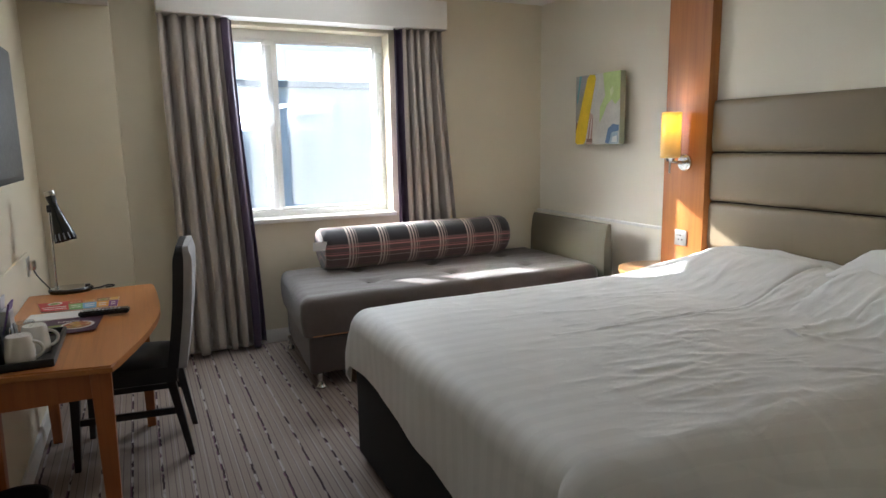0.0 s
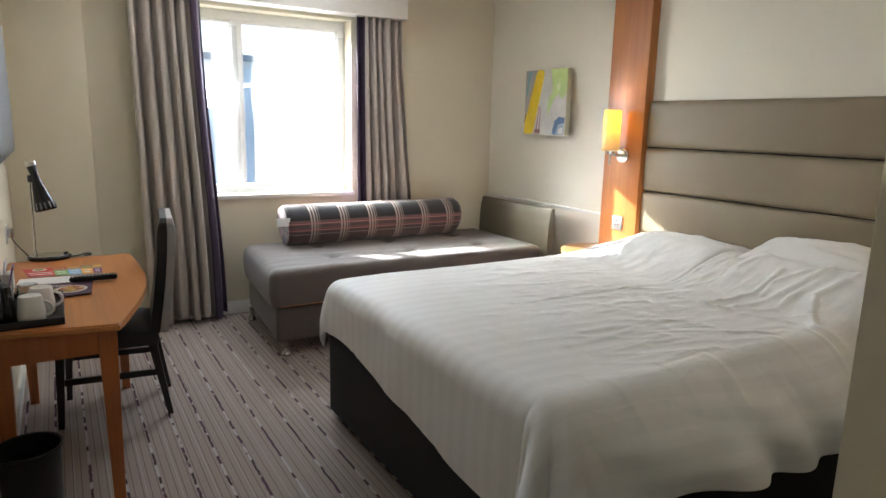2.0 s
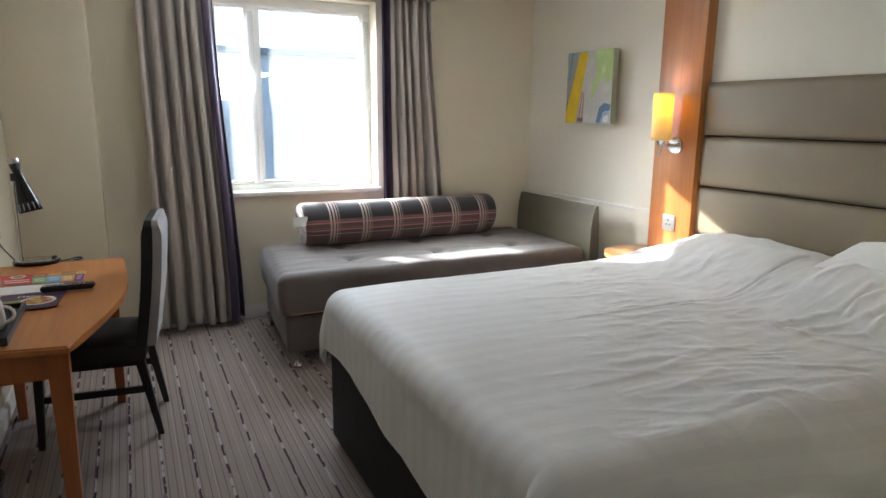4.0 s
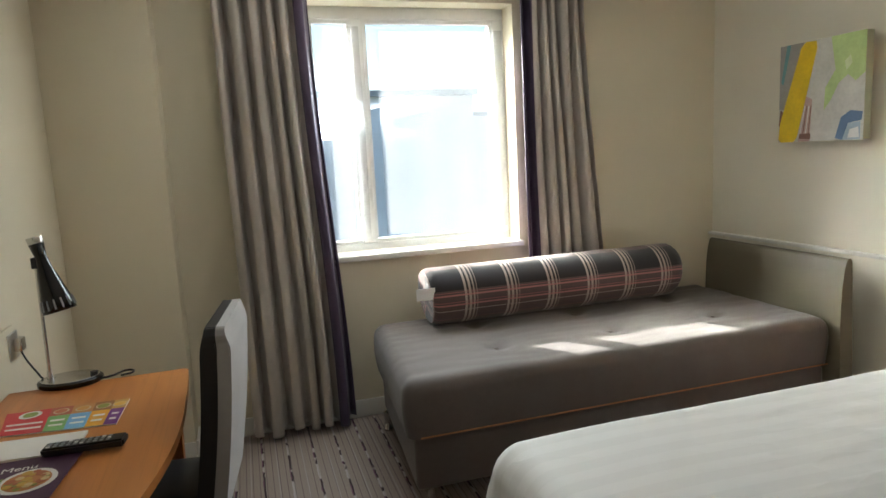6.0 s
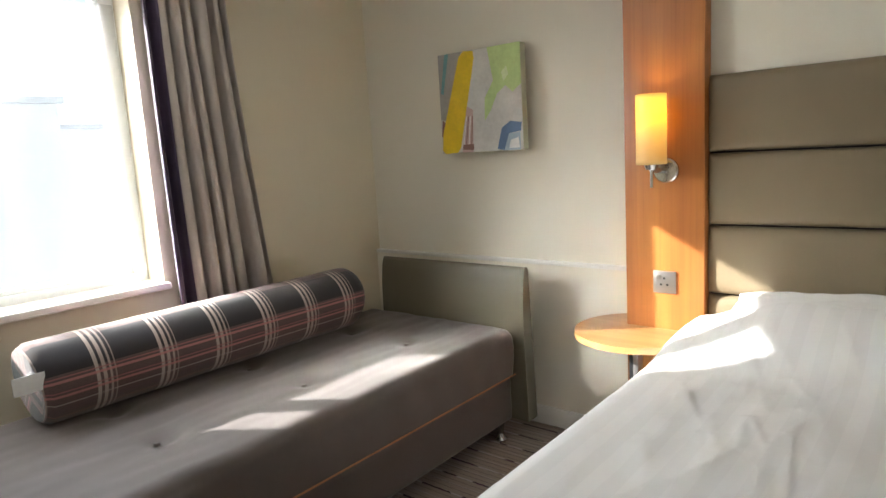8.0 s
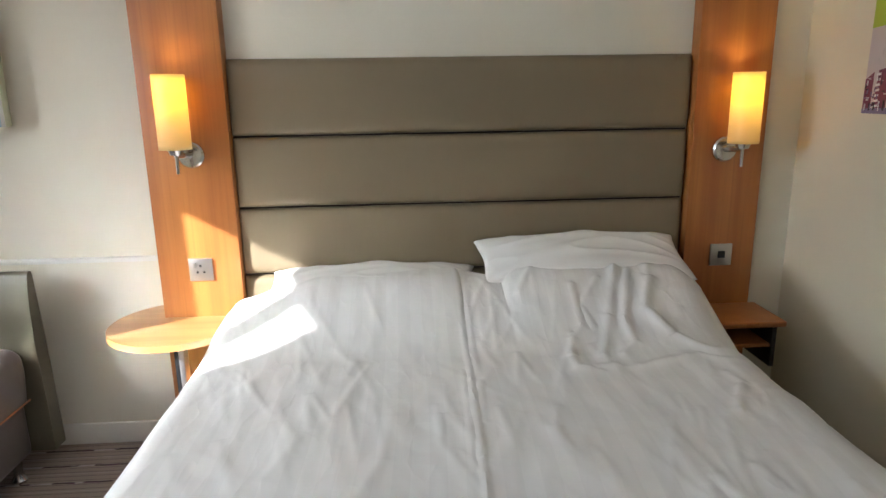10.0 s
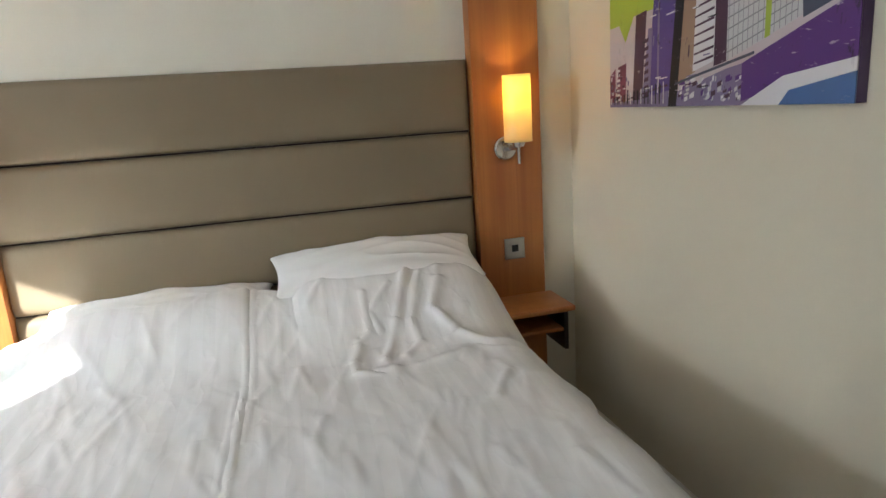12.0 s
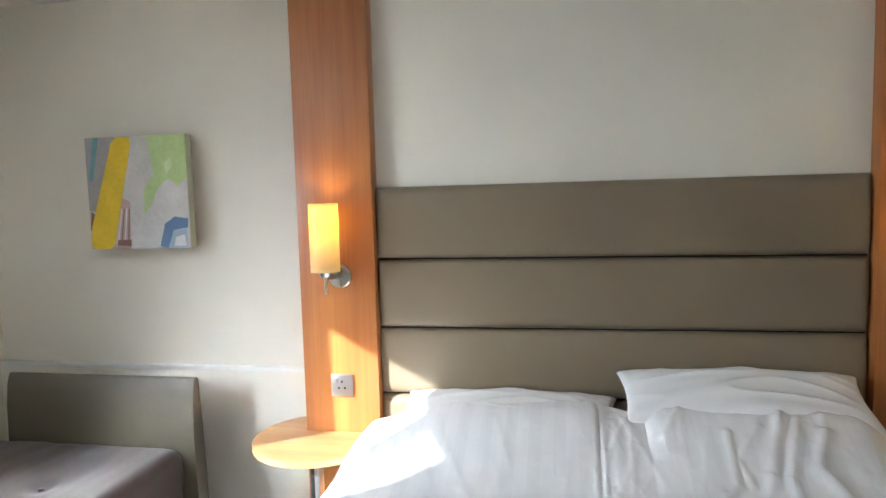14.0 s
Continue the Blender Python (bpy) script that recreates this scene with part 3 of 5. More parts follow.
t = thing("bedside_table", (2.27, 0.55, 0), "square cherry bedside shelf with an open compartment", "bedside table")
part("tabletop", cuboid(2.15, 2.398, 0.398, 0.74, 0.612, 0.636, bev=0.008, seg=3), M["pilaster"], t)
part("side_panel", cuboid(2.17, 2.398, 0.425, 0.443, 0.44, 0.612, bev=0.002), M["darkwood"], t)
part("side_panel", cuboid(2.17, 2.398, 0.70, 0.718, 0.44, 0.612, bev=0.002), M["darkwood"], t)
part("shelf", cuboid(2.18, 2.398, 0.443, 0.70, 0.52, 0.535, bev=0.002), M["pilaster"], t)

# ---- bed ----
BX0, BX1, BY0, BY1 = 0.27, 2.43, 0.77, 2.55
bed = thing("bed", ((BX0 + BX1) / 2, (BY0 + BY1) / 2, 0), "charcoal fabric divan bed base with a deep mattress", "bed")
part("divan_base", cuboid(BX0, BX1, BY0, BY1, 0.03, 0.455, bev=0.02, seg=3), M["divan"], bed)
part("mattress", cuboid(BX0 + 0.02, BX1, BY0 + 0.06, BY1 - 0.05, 0.455, 0.655, bev=0.04, seg=4), M["pillow"], bed)
for x in (BX0 + 0.12, BX1 - 0.2):
    for y in (BY0 + 0.12, BY1 - 0.12):
        part("castor", rod((x, y, 0), (x, y, 0.032), 0.025), M["black"], bed)


def smooth01(a, b, x):
    t = max(0.0, min(1.0, (x - a) / (b - a)))
    return t * t * (3 - 2 * t)


CREASES = []


def ridge(w, h, *pts):
    """A raised crease through pts, w wide and h high."""
    for p, q in zip(pts, pts[1:]):
        CREASES.append((*p, *q, w, h))


# gathered scallops below the plump pillow
ridge(0.013, 0.014, (1.81, 1.345), (1.69, 1.38), (1.60, 1.383), (1.575, 1.32))
ridge(0.011, 0.012, (2.02, 1.30), (1.84, 1.31), (1.79, 1.355))
ridge(0.013, 0.015, (2.11, 1.12), (1.875, 1.21), (1.68, 1.283))
ridge(0.011, 0.012, (2.09, 1.075), (1.87, 1.156), (1.76, 1.154), (1.69, 1.217))
ridge(0.016, 0.020, (2.10, 1.0), (2.03, 1.015), (1.90, 1.075), (1.776, 1.01), (1.644, 0.915), (1.53, 0.885))
ridge(0.014, 0.012, (1.605, 1.315), (1.60, 1.19), (1.66, 0.99), (1.58, 0.91))
ridge(0.012, 0.011, (1.52, 0.973), (1.447, 0.968), (1.36, 1.02), (1.30, 1.053))
ridge(0.010, 0.008, (2.12, 1.43), (2.0, 1.49))
ridge(0.009, 0.007, (2.05, 1.20), (1.93, 1.29), (1.85, 1.27))
# the pressed double seam down the middle
ridge(0.006, 0.0048, (2.30, 1.700), (1.95, 1.702), (1.63, 1.705), (1.40, 1.715), (1.14, 1.725), (0.8, 1.74))
ridge(0.006, 0.0042, (2.28, 1.672), (1.95, 1.675), (1.75, 1.680), (1.52, 1.685), (1.3, 1.70))
ridge(0.006, 0.0036, (1.60, 1.725), (1.35, 1.735), (1.1, 1.75))
# long slack folds towards the foot
ridge(0.016, 0.006, (1.10, 0.965), (0.98, 0.985), (0.8, 0.96))
ridge(0.014, 0.005, (1.055, 1.145), (0.90, 1.115), (0.72, 1.12))
ridge(0.014, 0.005, (1.02, 1.25), (0.865, 1.222), (0.66, 1.23))
ridge(0.014, 0.005, (1.13, 1.285), (1.0, 1.282), (0.8, 1.31))
ridge(0.014, 0.006, (1.355, 1.505), (1.25, 1.533), (1.13, 1.533))
ridge(0.014, 0.005, (1.78, 2.11), (1.68, 2.05), (1.6, 2.06))
ridge(0.014, 0.005, (1.48, 2.16), (1.30, 2.13), (1.1, 2.2))
ridge(0.014, 0.005, (1.33, 1.93), (1.15, 1.95), (0.95, 2.02))
ridge(0.018, 0.006, (1.0, 0.93), (0.8, 0.9), (0.55, 0.93))
FINE = len(CREASES)

rng = random.Random(7)
for k in range(150):
    x, y = rng.uniform(0.55, 2.1), rng.uniform(0.9, 2.45)
    a, l = rng.gauss(0.35 * (y - 1.7), 0.25), rng.uniform(0.06, 0.20)
    ridge(rng.uniform(0.008, 0.015), rng.uniform(0.0016, 0.0040) * smooth01(0.3, 1.3, x), (x - l * math.cos(a), y - l * math.sin(a)), (x + l * math.cos(a), y + l * math.sin(a)))
NEAR = {}
for n, c in enumerate(CREASES):
    for i in range(int((min(c[0], c[2]) - 0.08) * 10), int((max(c[0], c[2]) + 0.08) * 10) + 1):
        for j in range(int((min(c[1], c[3]) - 0.08) * 10), int((max(c[1], c[3]) + 0.08) * 10) + 1):
            NEAR.setdefault((i, j), []).append((n, c))


def duvet_top(x, y):
    """Height of the duvet on the bed."""
    z = 0.722 + 0.012 * noise.noise((x * 1.6, y * 1.6, 0.3))
    left = smooth01(1.58, 1.72, y) * (1 - smooth01(2.16, 2.58, y) * 0.82)
    right = (1 - smooth01(1.46, 1.68, y)) * smooth01(0.72, 0.86, y)
    z += max(0.138 * left, 0.165 * right, 0.122 * smooth01(1.4, 1.5, y) * (1 - smooth01(1.75, 1.85, y))) * smooth01(1.70, 2.16, x)
    main, wide = 0.0, {}
    for k, (x0, y0, x1, y1, w, h) in NEAR.get((int(x * 10), int(y * 10)), ()):
        dx, dy = x1 - x0, y1 - y0
        f = max(0.0, min(1.0, ((x - x0) * dx + (y - y0) * dy) / (dx * dx + dy * dy)))
        d = math.hypot(x - x0 - f * dx, y - y0 - f * dy) / w
        if d > 4:
            continue
        r = h * math.exp(-d * d / (0.5 + d))
        if k < FINE:
            r *= 0.80 + 0.7 * noise.noise((x * 9, y * 9, 0.7 * k))
            main = max(main, r)
        else:
            z += r * math.sin(math.pi * min(1, max(0.03, f))) ** 0.5
    z += main
    n = noise.noise((x * 3.5 + 1.5 * noise.noise((x * 2, y * 2, 5)), y * 13, 1.7))
    z += 0.0018 * (1 - abs(n) * 2) * smooth01(0.4, 1.2, x) + 0.004 * noise.noise((x * 2.6, y * 6, 4.5)) + 0.0042 * max(0.0, noise.noise((x * 8 + y * 3, y * 15, 9))) * smooth01(0.5, 1.5, x)
    return z


DY0, DY1 = BY0 + 0.165, BY1 - 0.078


def duvet_point(a, b):
    """a: along the bed from its head end down over the foot, b: across the bed, with the overhang on both sides."""
    foot, y0, y1 = BX0 + 0.055, DY0, DY1
    x, y = a, b
    ex = max(0.0, foot - a)
    ey = max(0.0, b - y1) - max(0.0, y0 - b)
    cx, cy = max(a, foot), min(max(b, y0), y1)
    r = math.hypot(ex, ey)
    rad = 0.075 + (0.065 * -ey / r if ey < 0 else 0.0)
    top = duvet_top(cx, cy)
    if r > rad:
        top += (0.722 - top) * 0.85 * smooth01(rad, 0.32, r)
    if r < 1e-6:
        return (x, y, top)
    ang = min(r / rad, math.pi / 2)
    out = rad * math.sin(ang)
    down = rad * (1 - math.cos(ang)) + max(0.0, r - rad * math.pi / 2)
    flare = 0.018 * noise.noise((cx * 4 + ex * 2, cy * 4 + ey * 2, 4)) + 0.012 * math.sin(9 * (cx * 1.3 + cy)) * min(1, down / 0.2)
    if ey < 0:
        flare += 0.026 * (1 - 0.5 * smooth01(1.2, 1.8, cx)) * min(1, -ey / 0.2) * (1 + math.sin(15 * cx - 15 * down + 1.5 * math.sin(5 * cx))) * min(1, down / 0.25)
    if ex > 0 and abs(ey) > 0:
        turn_in = math.atan2(abs(ey), ex)
        flare += (0.045 + 0.042 * math.sin(11 * turn_in + 5 * down)) * math.sin(2 * turn_in) * (1.0 if ey < 0 else 0.15) * min(1, down / 0.3)
    out += max(-0.004, flare) * min(1, down / 0.12) + (0.055 if ey < 0 else 0.03) * abs(ey) / r * smooth01(0.02, 0.24, down)
    return (cx - out * ex / r, cy + out * ey / r, top - down * 0.98)


bm = bmesh.new()
HANG_N = 0.26


def duvet_fn(u, v):
    hang_s = 0.36 + 0.10 * smooth01(0.5, 1.5, 2.3 - 2.3 * u)
    s = DY0 - hang_s + (DY1 - DY0 + hang_s + HANG_N) * v
    head = 2.240 - 0.060 * (1 - smooth01(1.56, 1.66, s)) + 0.014 * math.sin(6 * s + 0.5)
    foot = BX0 + 0.055 - 0.292 - 0.148 * (1 - smooth01(1.1, 2.4, s))
    return duvet_point(head + (foot - head) * u, s)


sheet(bm, 520, 430, duvet_fn, uv=lambda u, v: (u * 2.4, v * 2.4))
thicken(solo("duvet", bm, M["linen"], "rumpled white cotton duvet with woven stripes on the bed", "duvet"), 0.012, 1)


def pillow(y0, y1, x0, x1, z, h, tilt, label):
    bm = bmesh.new()
    cx, cy = (x0 + x1) / 2, (y0 + y1) / 2
    rot = Matrix.Rotation(radians(tilt), 4, "Y")

    def fn(u, v, side):
        a, b = 2 * u - 1, 2 * v - 1
        px, py = (x1 - x0) / 2 * a * (0.88 + 0.12 * b * b), (y1 - y0) / 2 * b * (0.94 + 0.06 * a * a)
        t = max(0.0, (1 - a * a) * (1 - b * b)) ** 0.42
        fold = 1 - 2 * abs(noise.noise((px * 11 + 2 * py * b, py * 3.2, side + z)))
        w = (0.014 * noise.noise((px * 6, py * 3, side * 2 + z)) + 0.011 * max(0.0, fold) ** 2) * t
        if b < 0:
            py *= 1 - 0.10 * (1 - a) / 2
        p = rot @ Vector((px, py, side * (h * t + w)))
        return (cx + p.x, cy + p.y, z + p.z)

    sheet(bm, 70, 110, lambda u, v: fn(u, v, 1))
    sheet(bm, 70, 110, lambda u, v: fn(u, v, -1))
    bmesh.ops.remove_doubles(bm, verts=bm.verts, dist=1e-4)
    return solo("pillow", bm, M["pillow"], label, "pillow", group="pillows on the bed")


pillow(0.765, 1.605, 2.08, 2.440, 0.884, 0.082, -14, "plump white cotton pillow half out of the duvet")
pillow(1.60, 2.42, 2.00, 2.435, 0.800, 0.078, -6, "white cotton pillow under the duvet")

# ---- sofa bed ----
SX0, SX1, SY0, SY1 = 0.238, 2.37, 3.42, 4.40
sofa = thing("sofa_bed", (1.3, 3.9, 0), "grey-brown fabric day bed with a tufted mattress and one padded end", "sofa bed")
bm = cuboid(SX0 + 0.03, SX1, SY0 + 0.028, SY1, 0.10, 0.325, bev=0.03, seg=4)
for v in bm.verts:
    v.co.x += 0.072 * (v.co.y - SY0) / (SY1 - SY0) * (SX1 - v.co.x) / (SX1 - SX0)
part("base", bm, M["sofa"], sofa)
bm = bmesh.new()
TUFTS = [(0.75, 3.75), (1.35, 3.75), (1.95, 3.75), (0.75, 4.12), (1.35, 4.12), (1.95, 4.12)]


def mattress_point(p):
    x, y, z = p
    if z > 0.5:
        for tx, ty in TUFTS:
            d = math.hypot(x - tx, y - ty)
            z -= 0.022 * math.exp(-(d / 0.05) ** 2) + 0.008 * math.exp(-(d / 0.16) ** 2)
        z += 0.006 * noise.noise((x * 5, y * 5, 2)) + 0.004 * noise.noise((x * 3, y * 16, 2))
    x += 0.072 * (y - SY0) / (SY1 - SY0) * (SX1 - x) / (SX1 - SX0)
    k = 1 + 0.012 * math.sin(math.pi * (z - 0.34) / 0.235)
    cx, cy = (SX0 + SX1) / 2, (SY0 + SY1) / 2
    return (cx + (x - cx) * k, cy + (y - cy) * k + 0.004 * noise.noise((x * 7, z * 8, 1)), z)


def rounded_slab(bm, x0, x1, y0, y1, z0, z1, rad, nx, ny):
    """Top and sides of a soft slab in one sheet, wrapped over rounded edges."""
    hang = z1 - z0 - rad + rad * math.pi / 2

    def fn(u, v):
        def axis(t, lo, hi):
            s = lo + rad - hang + (hi - lo - 2 * rad + 2 * hang) * t
            return s
        a, b = axis(u, x0, x1), axis(v, y0, y1)
        cx, cy = min(max(a, x0 + rad), x1 - rad), min(max(b, y0 + rad), y1 - rad)
        ex, ey = a - cx, b - cy
        r = max(abs(ex), abs(ey))
        if r < 1e-7:
            return mattress_point((cx, cy, z1))
        h = math.hypot(ex, ey)
        ang = min(r / rad, math.pi / 2)
        out, down = rad * math.sin(ang), rad * (1 - math.cos(ang)) + max(0, r - rad * math.pi / 2)
        return mattress_point((cx + out * ex / h, cy + out * ey / h, z1 - down))

    sheet(bm, nx, ny, fn)


rounded_slab(bm, SX0, SX1, SY0, SY1, 0.34, 0.575, 0.055, 150, 90)
mat = part("mattress", bm, M["sofa"], sofa, "tufted grey-brown mattress")
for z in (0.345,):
    # Dark strip put in as the shade between base and mattress.
    part("seam_shade", cuboid(SX0 + 0.12, SX1, SY0 + 0.035, SY1 - 0.01, 0.322, 0.345), M["divan"], sofa, "dark strip standing in for shade under the mattress")
    bm = bmesh.new()
    pts = [(SX1 - 0.02, SY0 - 0.004), (SX0 + 0.05, SY0 - 0.004)]
    for p, q in zip(pts, pts[1:]):
        tube(bm, (*p, z), (*q, z), 0.0036, seg=8)
    part("piping", bm, M["piping"], mat, "thin orange piping")
for tx, ty in TUFTS:
    part("button", rod((tx, ty, 0.553), (tx, ty, 0.560), 0.011, 0.008), M["sofa"], mat)
for x, y in ((SX0 + 0.10, SY0 + 0.07), (SX1 - 0.06, SY0 + 0.07), (SX0 + 0.10, SY1 - 0.08), (SX1 - 0.06, SY1 - 0.08)):
    bm = bmesh.new()
    lathe(bm, [(0.0, 0), (0.026, 0), (0.03, 0.012), (0.02, 0.03), (0.016, 0.06), (0.022, 0.10), (0.0, 0.10)], (x, y, 0), 18)
    part("foot", bm, M["chrome"], sofa, "chrome foot")
bm = bmesh.new()


def end_profile(v):
    """Section of the padded end: (x, z) round its outline."""
    path = [(2.378, 0.10), (2.372, 0.34), (2.362, 0.56), (2.366, 0.72), (2.378, 0.82), (2.390, 0.858), (2.400, 0.868), (2.414, 0.867), (2.422, 0.85), (2.438, 0.6), (2.458, 0.10)]
    s = v * (len(path) - 1)
    i = min(int(s), len(path) - 2)
    f = s - i
    return [path[i][k] + (path[i + 1][k] - path[i][k]) * f for k in (0, 1)]


g = sheet(bm, 24, 40, lambda u, v: (end_profile(v)[0], 3.366 + 0.934 * u, end_profile(v)[1]))
for row in (g[0], g[-1]):
    bm.faces.new(row)
part("end_panel", bm, M["armleather"], sofa, "olive-taupe padded leatherette end")

bol = thing("bolster", (1.3, 4.23, 0.575), "rolled brown and black tartan bolster with a white label", "bolster")
bm = bmesh.new()


def bolster_fn(u, v):
    a = 6.28319 * v
    end = min(1, (1 - abs(2 * u - 1)) * 26)
    r = (0.150 - 0.018 * (1 - end) ** 2) * (1 + 0.02 * noise.noise((u * 8, math.cos(a), math.sin(a))))
    return (0.56 + 1.48 * u + 0.012 * math.sin(a) * (1 if u > 0.5 else -1) * (abs(2 * u - 1) ** 8), 4.235 - r * 1.02 * math.cos(a), 0.722 + r * math.sin(a))


sheet(bm, 60, 40, bolster_fn, uv=lambda u, v: (1.48 * u, 0.25 + 0.95 * v))
bmesh.ops.remove_doubles(bm, verts=bm.verts, dist=1e-5)
bmesh.ops.holes_fill(bm, edges=bm.edges)
roll = part("roll", bm, M["plaid"], bol)
part("label", cuboid(0.478, 0.575, 4.098, 4.101, 0.735, 0.795), M["tagwhite"], roll, "white cloth label")

# ---- desk corner ----
DZ = 0.75
desk = thing("desk", (-0.85, 2.8, 0), "beech veneer desk with a bowed front edge", "desk")
bm = bmesh.new()
front = []
for i in range(25):
    k = i / 24
    y = 2.12 + 1.34 * k
    bow = -0.685 + 0.17 * math.sin(math.pi * min(1.0, 0.5 * k / 0.62)) if k < 0.62 else -0.515 - 0.02 * ((k - 0.62) / 0.38) ** 2
    front.append((bow, y))
outline = [(XL + 0.014, 2.19), *front, (XL + 0.014, 3.44)]
lo = [bm.verts.new((a, b, DZ - 0.026)) for a, b in outline]
hi = [bm.verts.new((a, b, DZ)) for a, b in outline]
bm.faces.new(lo), bm.faces.new(hi)
for i in range(len(outline)):
    j = (i + 1) % len(outline)
    bm.faces.new((lo[i], lo[j], hi[j], hi[i]))
bmesh.ops.bevel(bm, geom=[e for e in bm.edges if abs(e.verts[0].co.z - e.verts[1].co.z) < 1e-6], offset=0.006, segments=3, affect="EDGES")
part("desktop", bm, M["desk"], desk)
part("apron", cuboid(XL + 0.05, -0.74, 2.19, 2.21, DZ - 0.125, DZ - 0.027), M["deskleg"], desk)
part("apron", cuboid(XL + 0.05, -0.64, 3.38, 3.40, DZ - 0.125, DZ - 0.027), M["deskleg"], desk)
part("apron", cuboid(XL + 0.02, XL + 0.04, 2.25, 3.38, DZ - 0.125, DZ - 0.027), M["deskleg"], desk)


def desk_leg(x, y):
    bm = bmesh.new()
    vs = box(bm, x - 0.032, x + 0.032, y - 0.03, y + 0.03, 0, DZ - 0.027, bev=0.004)
    for v in bm.verts:
        if v.co.z < 0.1:
            v.co.x = x + (v.co.x - x) * 0.62
            v.co.y = y + (v.co.y - y) * 0.62
    part("leg", bm, M["deskleg"], desk)


for x, y in ((-0.725, 2.20), (-1.062, 2.262), (-1.03, 3.40), (-0.60, 3.40)):
    desk_leg(x, y)

chair = thing("chair", (-0.62, 3.2, 0), "grey fabric chair with black sides and black wooden legs", "chair")
CY0, CY1 = 2.99, 3.40
bm = bmesh.new()
sheet(bm, 20, 20, lambda u, v: (-0.88 + 0.46 * u, CY0 + (CY1 - CY0) * v, 0.455 + 0.03 * (1 - (2 * u - 1) ** 6) * (1 - (2 * v - 1) ** 6)))
box(bm, -0.88, -0.42, CY0, CY1, 0.375, 0.455, bev=0.015)
part("seat", bm, M["chairdark"], chair)


def back_line(v):
    """Middle line of the leaning, curved back: (x, z)."""
    z = 0.44 + 0.567 * v
    return (-0.425 + 0.03 * math.sin(math.pi * v * 0.9) + 0.055 * v ** 2.2, z)


def back_shell(x0, x1, y0, y1):
    bm = bmesh.new()
    ring = []
    n = 40
    for i in range(n + 1):
        x, z = back_line(i / n)
        e = 1 - 0.35 * smooth01(0.88, 1.0, i / n)
        k = 0.022 * (1 - math.sqrt(max(0.0, 1 - max(0.0, (i / n - 0.94) / 0.06) ** 2)))
        ring.append([bm.verts.new(c) for c in ((x + x0 * e, y0 + k, z), (x + x1 * e, y0 + k, z), (x + x1 * e, y1 - k, z), (x + x0 * e, y1 - k, z))])
    for a, b in zip(ring, ring[1:]):
        for k in range(4):
            bm.faces.new((a[k], a[(k + 1) % 4], b[(k + 1) % 4], b[k]))
    bm.faces.new(ring[0]), bm.faces.new(ring[-1])
    bmesh.ops.bevel(bm, geom=[e for e in bm.edges if abs(e.verts[0].co.y - e.verts[1].co.y) < 1e-6], offset=0.004, segments=2, affect="EDGES")
    return bm


part("backrest", back_shell(-0.034, 0.012, CY0, CY1), M["chairdark"], chair, "black padded front and sides")
part("back_cover", back_shell(0.013, 0.05, CY0 - 0.003, CY1 + 0.003), M["chairfab"], chair, "light grey fabric back")
for x, y, xf in ((-0.85, CY0 + 0.025, -0.87), (-0.85, CY1 - 0.025, -0.87), (-0.45, CY0 + 0.025, -0.385), (-0.45, CY1 - 0.025, -0.385)):
    bm = bmesh.new()
    box(bm, x - 0.02, x + 0.02, y - 0.02, y + 0.02, 0.0, 0.38, bev=0.003)
    for v in bm.verts:
        k = 1 - v.co.z / 0.38
        v.co.x += (xf - x) * k - (v.co.x - x) * 0.35 * k
        v.co.y -= (v.co.y - y) * 0.35 * k
    part("leg", bm, M["darkwood"], chair)
for y in (CY0 + 0.025, CY1 - 0.025):
    part("stretcher", cuboid(-0.85, -0.425, y - 0.008, y + 0.008, 0.215, 0.245), M["darkwood"], chair)

chair.matrix_basis = pose(-0.645, 3.165, 0, 0, 0, -6.5)

# television
tv = thing("television", (-1.0, 2.65, 1.6), "dark flat television on a wall bracket", "television")
tvc = part("case", cuboid(-1.03, -0.99, 2.12, 3.06, 1.325, 1.85, bev=0.006), M["black"], tv)
part("screen", cuboid(-0.9915, -0.9885, 2.135, 3.045, 1.35, 1.835), M["screen"], tvc, "dark matt screen")
part("bracket", cuboid(XL, -1.03, 2.5, 2.7, 1.5, 1.7), M["black"], tv)

# desk lamp
lamp = thing("desk_lamp", (-0.96, 3.45, DZ), "black cone-shaded desk lamp with a chrome stem", "desk lamp")
bm = bmesh.new()
lathe(bm, [(0.0, 0), (0.095, 0), (0.10, 0.006), (0.10, 0.016), (0.092, 0.022), (0.0, 0.022)], (-0.905, 3.46, DZ), 36)
for v in bm.verts:
    v.co.y = 3.46 + (v.co.y - 3.46) * 0.75
part("base", bm, M["blackgloss"], lamp)
bm = bmesh.new()
lathe(bm, [(0.0, 0.0235), (0.088, 0.0235), (0.090, 0.022), (0.0, 0.0215)], (-0.905, 3.46, DZ), 36)
for v in bm.verts:
    v.co.y = 3.46 + (v.co.y - 3.46) * 0.75
part("base_cover", bm, M["chrome"], lamp, "chrome base cover")
part("stem", rod((-0.966, 3.465, DZ + 0.02), (-0.960, 3.465, 1.18), 0.0055), M["chrome"], lamp)
part("stem_collar", rod((-0.966, 3.465, DZ + 0.02), (-0.966, 3.465, DZ + 0.05), 0.010, 0.007), M["chrome"], lamp)
ax0, ax1 = Vector((-0.951, 3.45, 1.252)), Vector((-0.899, 3.43, 1.008))
axis = (ax1 - ax0).normalized()
turn = axis.to_track_quat("Z", "Y").to_matrix().to_4x4()


def along(profile, seg=28):
    bm = bmesh.new()
    lathe(bm, profile, (0, 0, 0), seg)
    bmesh.ops.transform(bm, matrix=Matrix.Translation(ax0) @ turn, verts=bm.verts)
    return bm


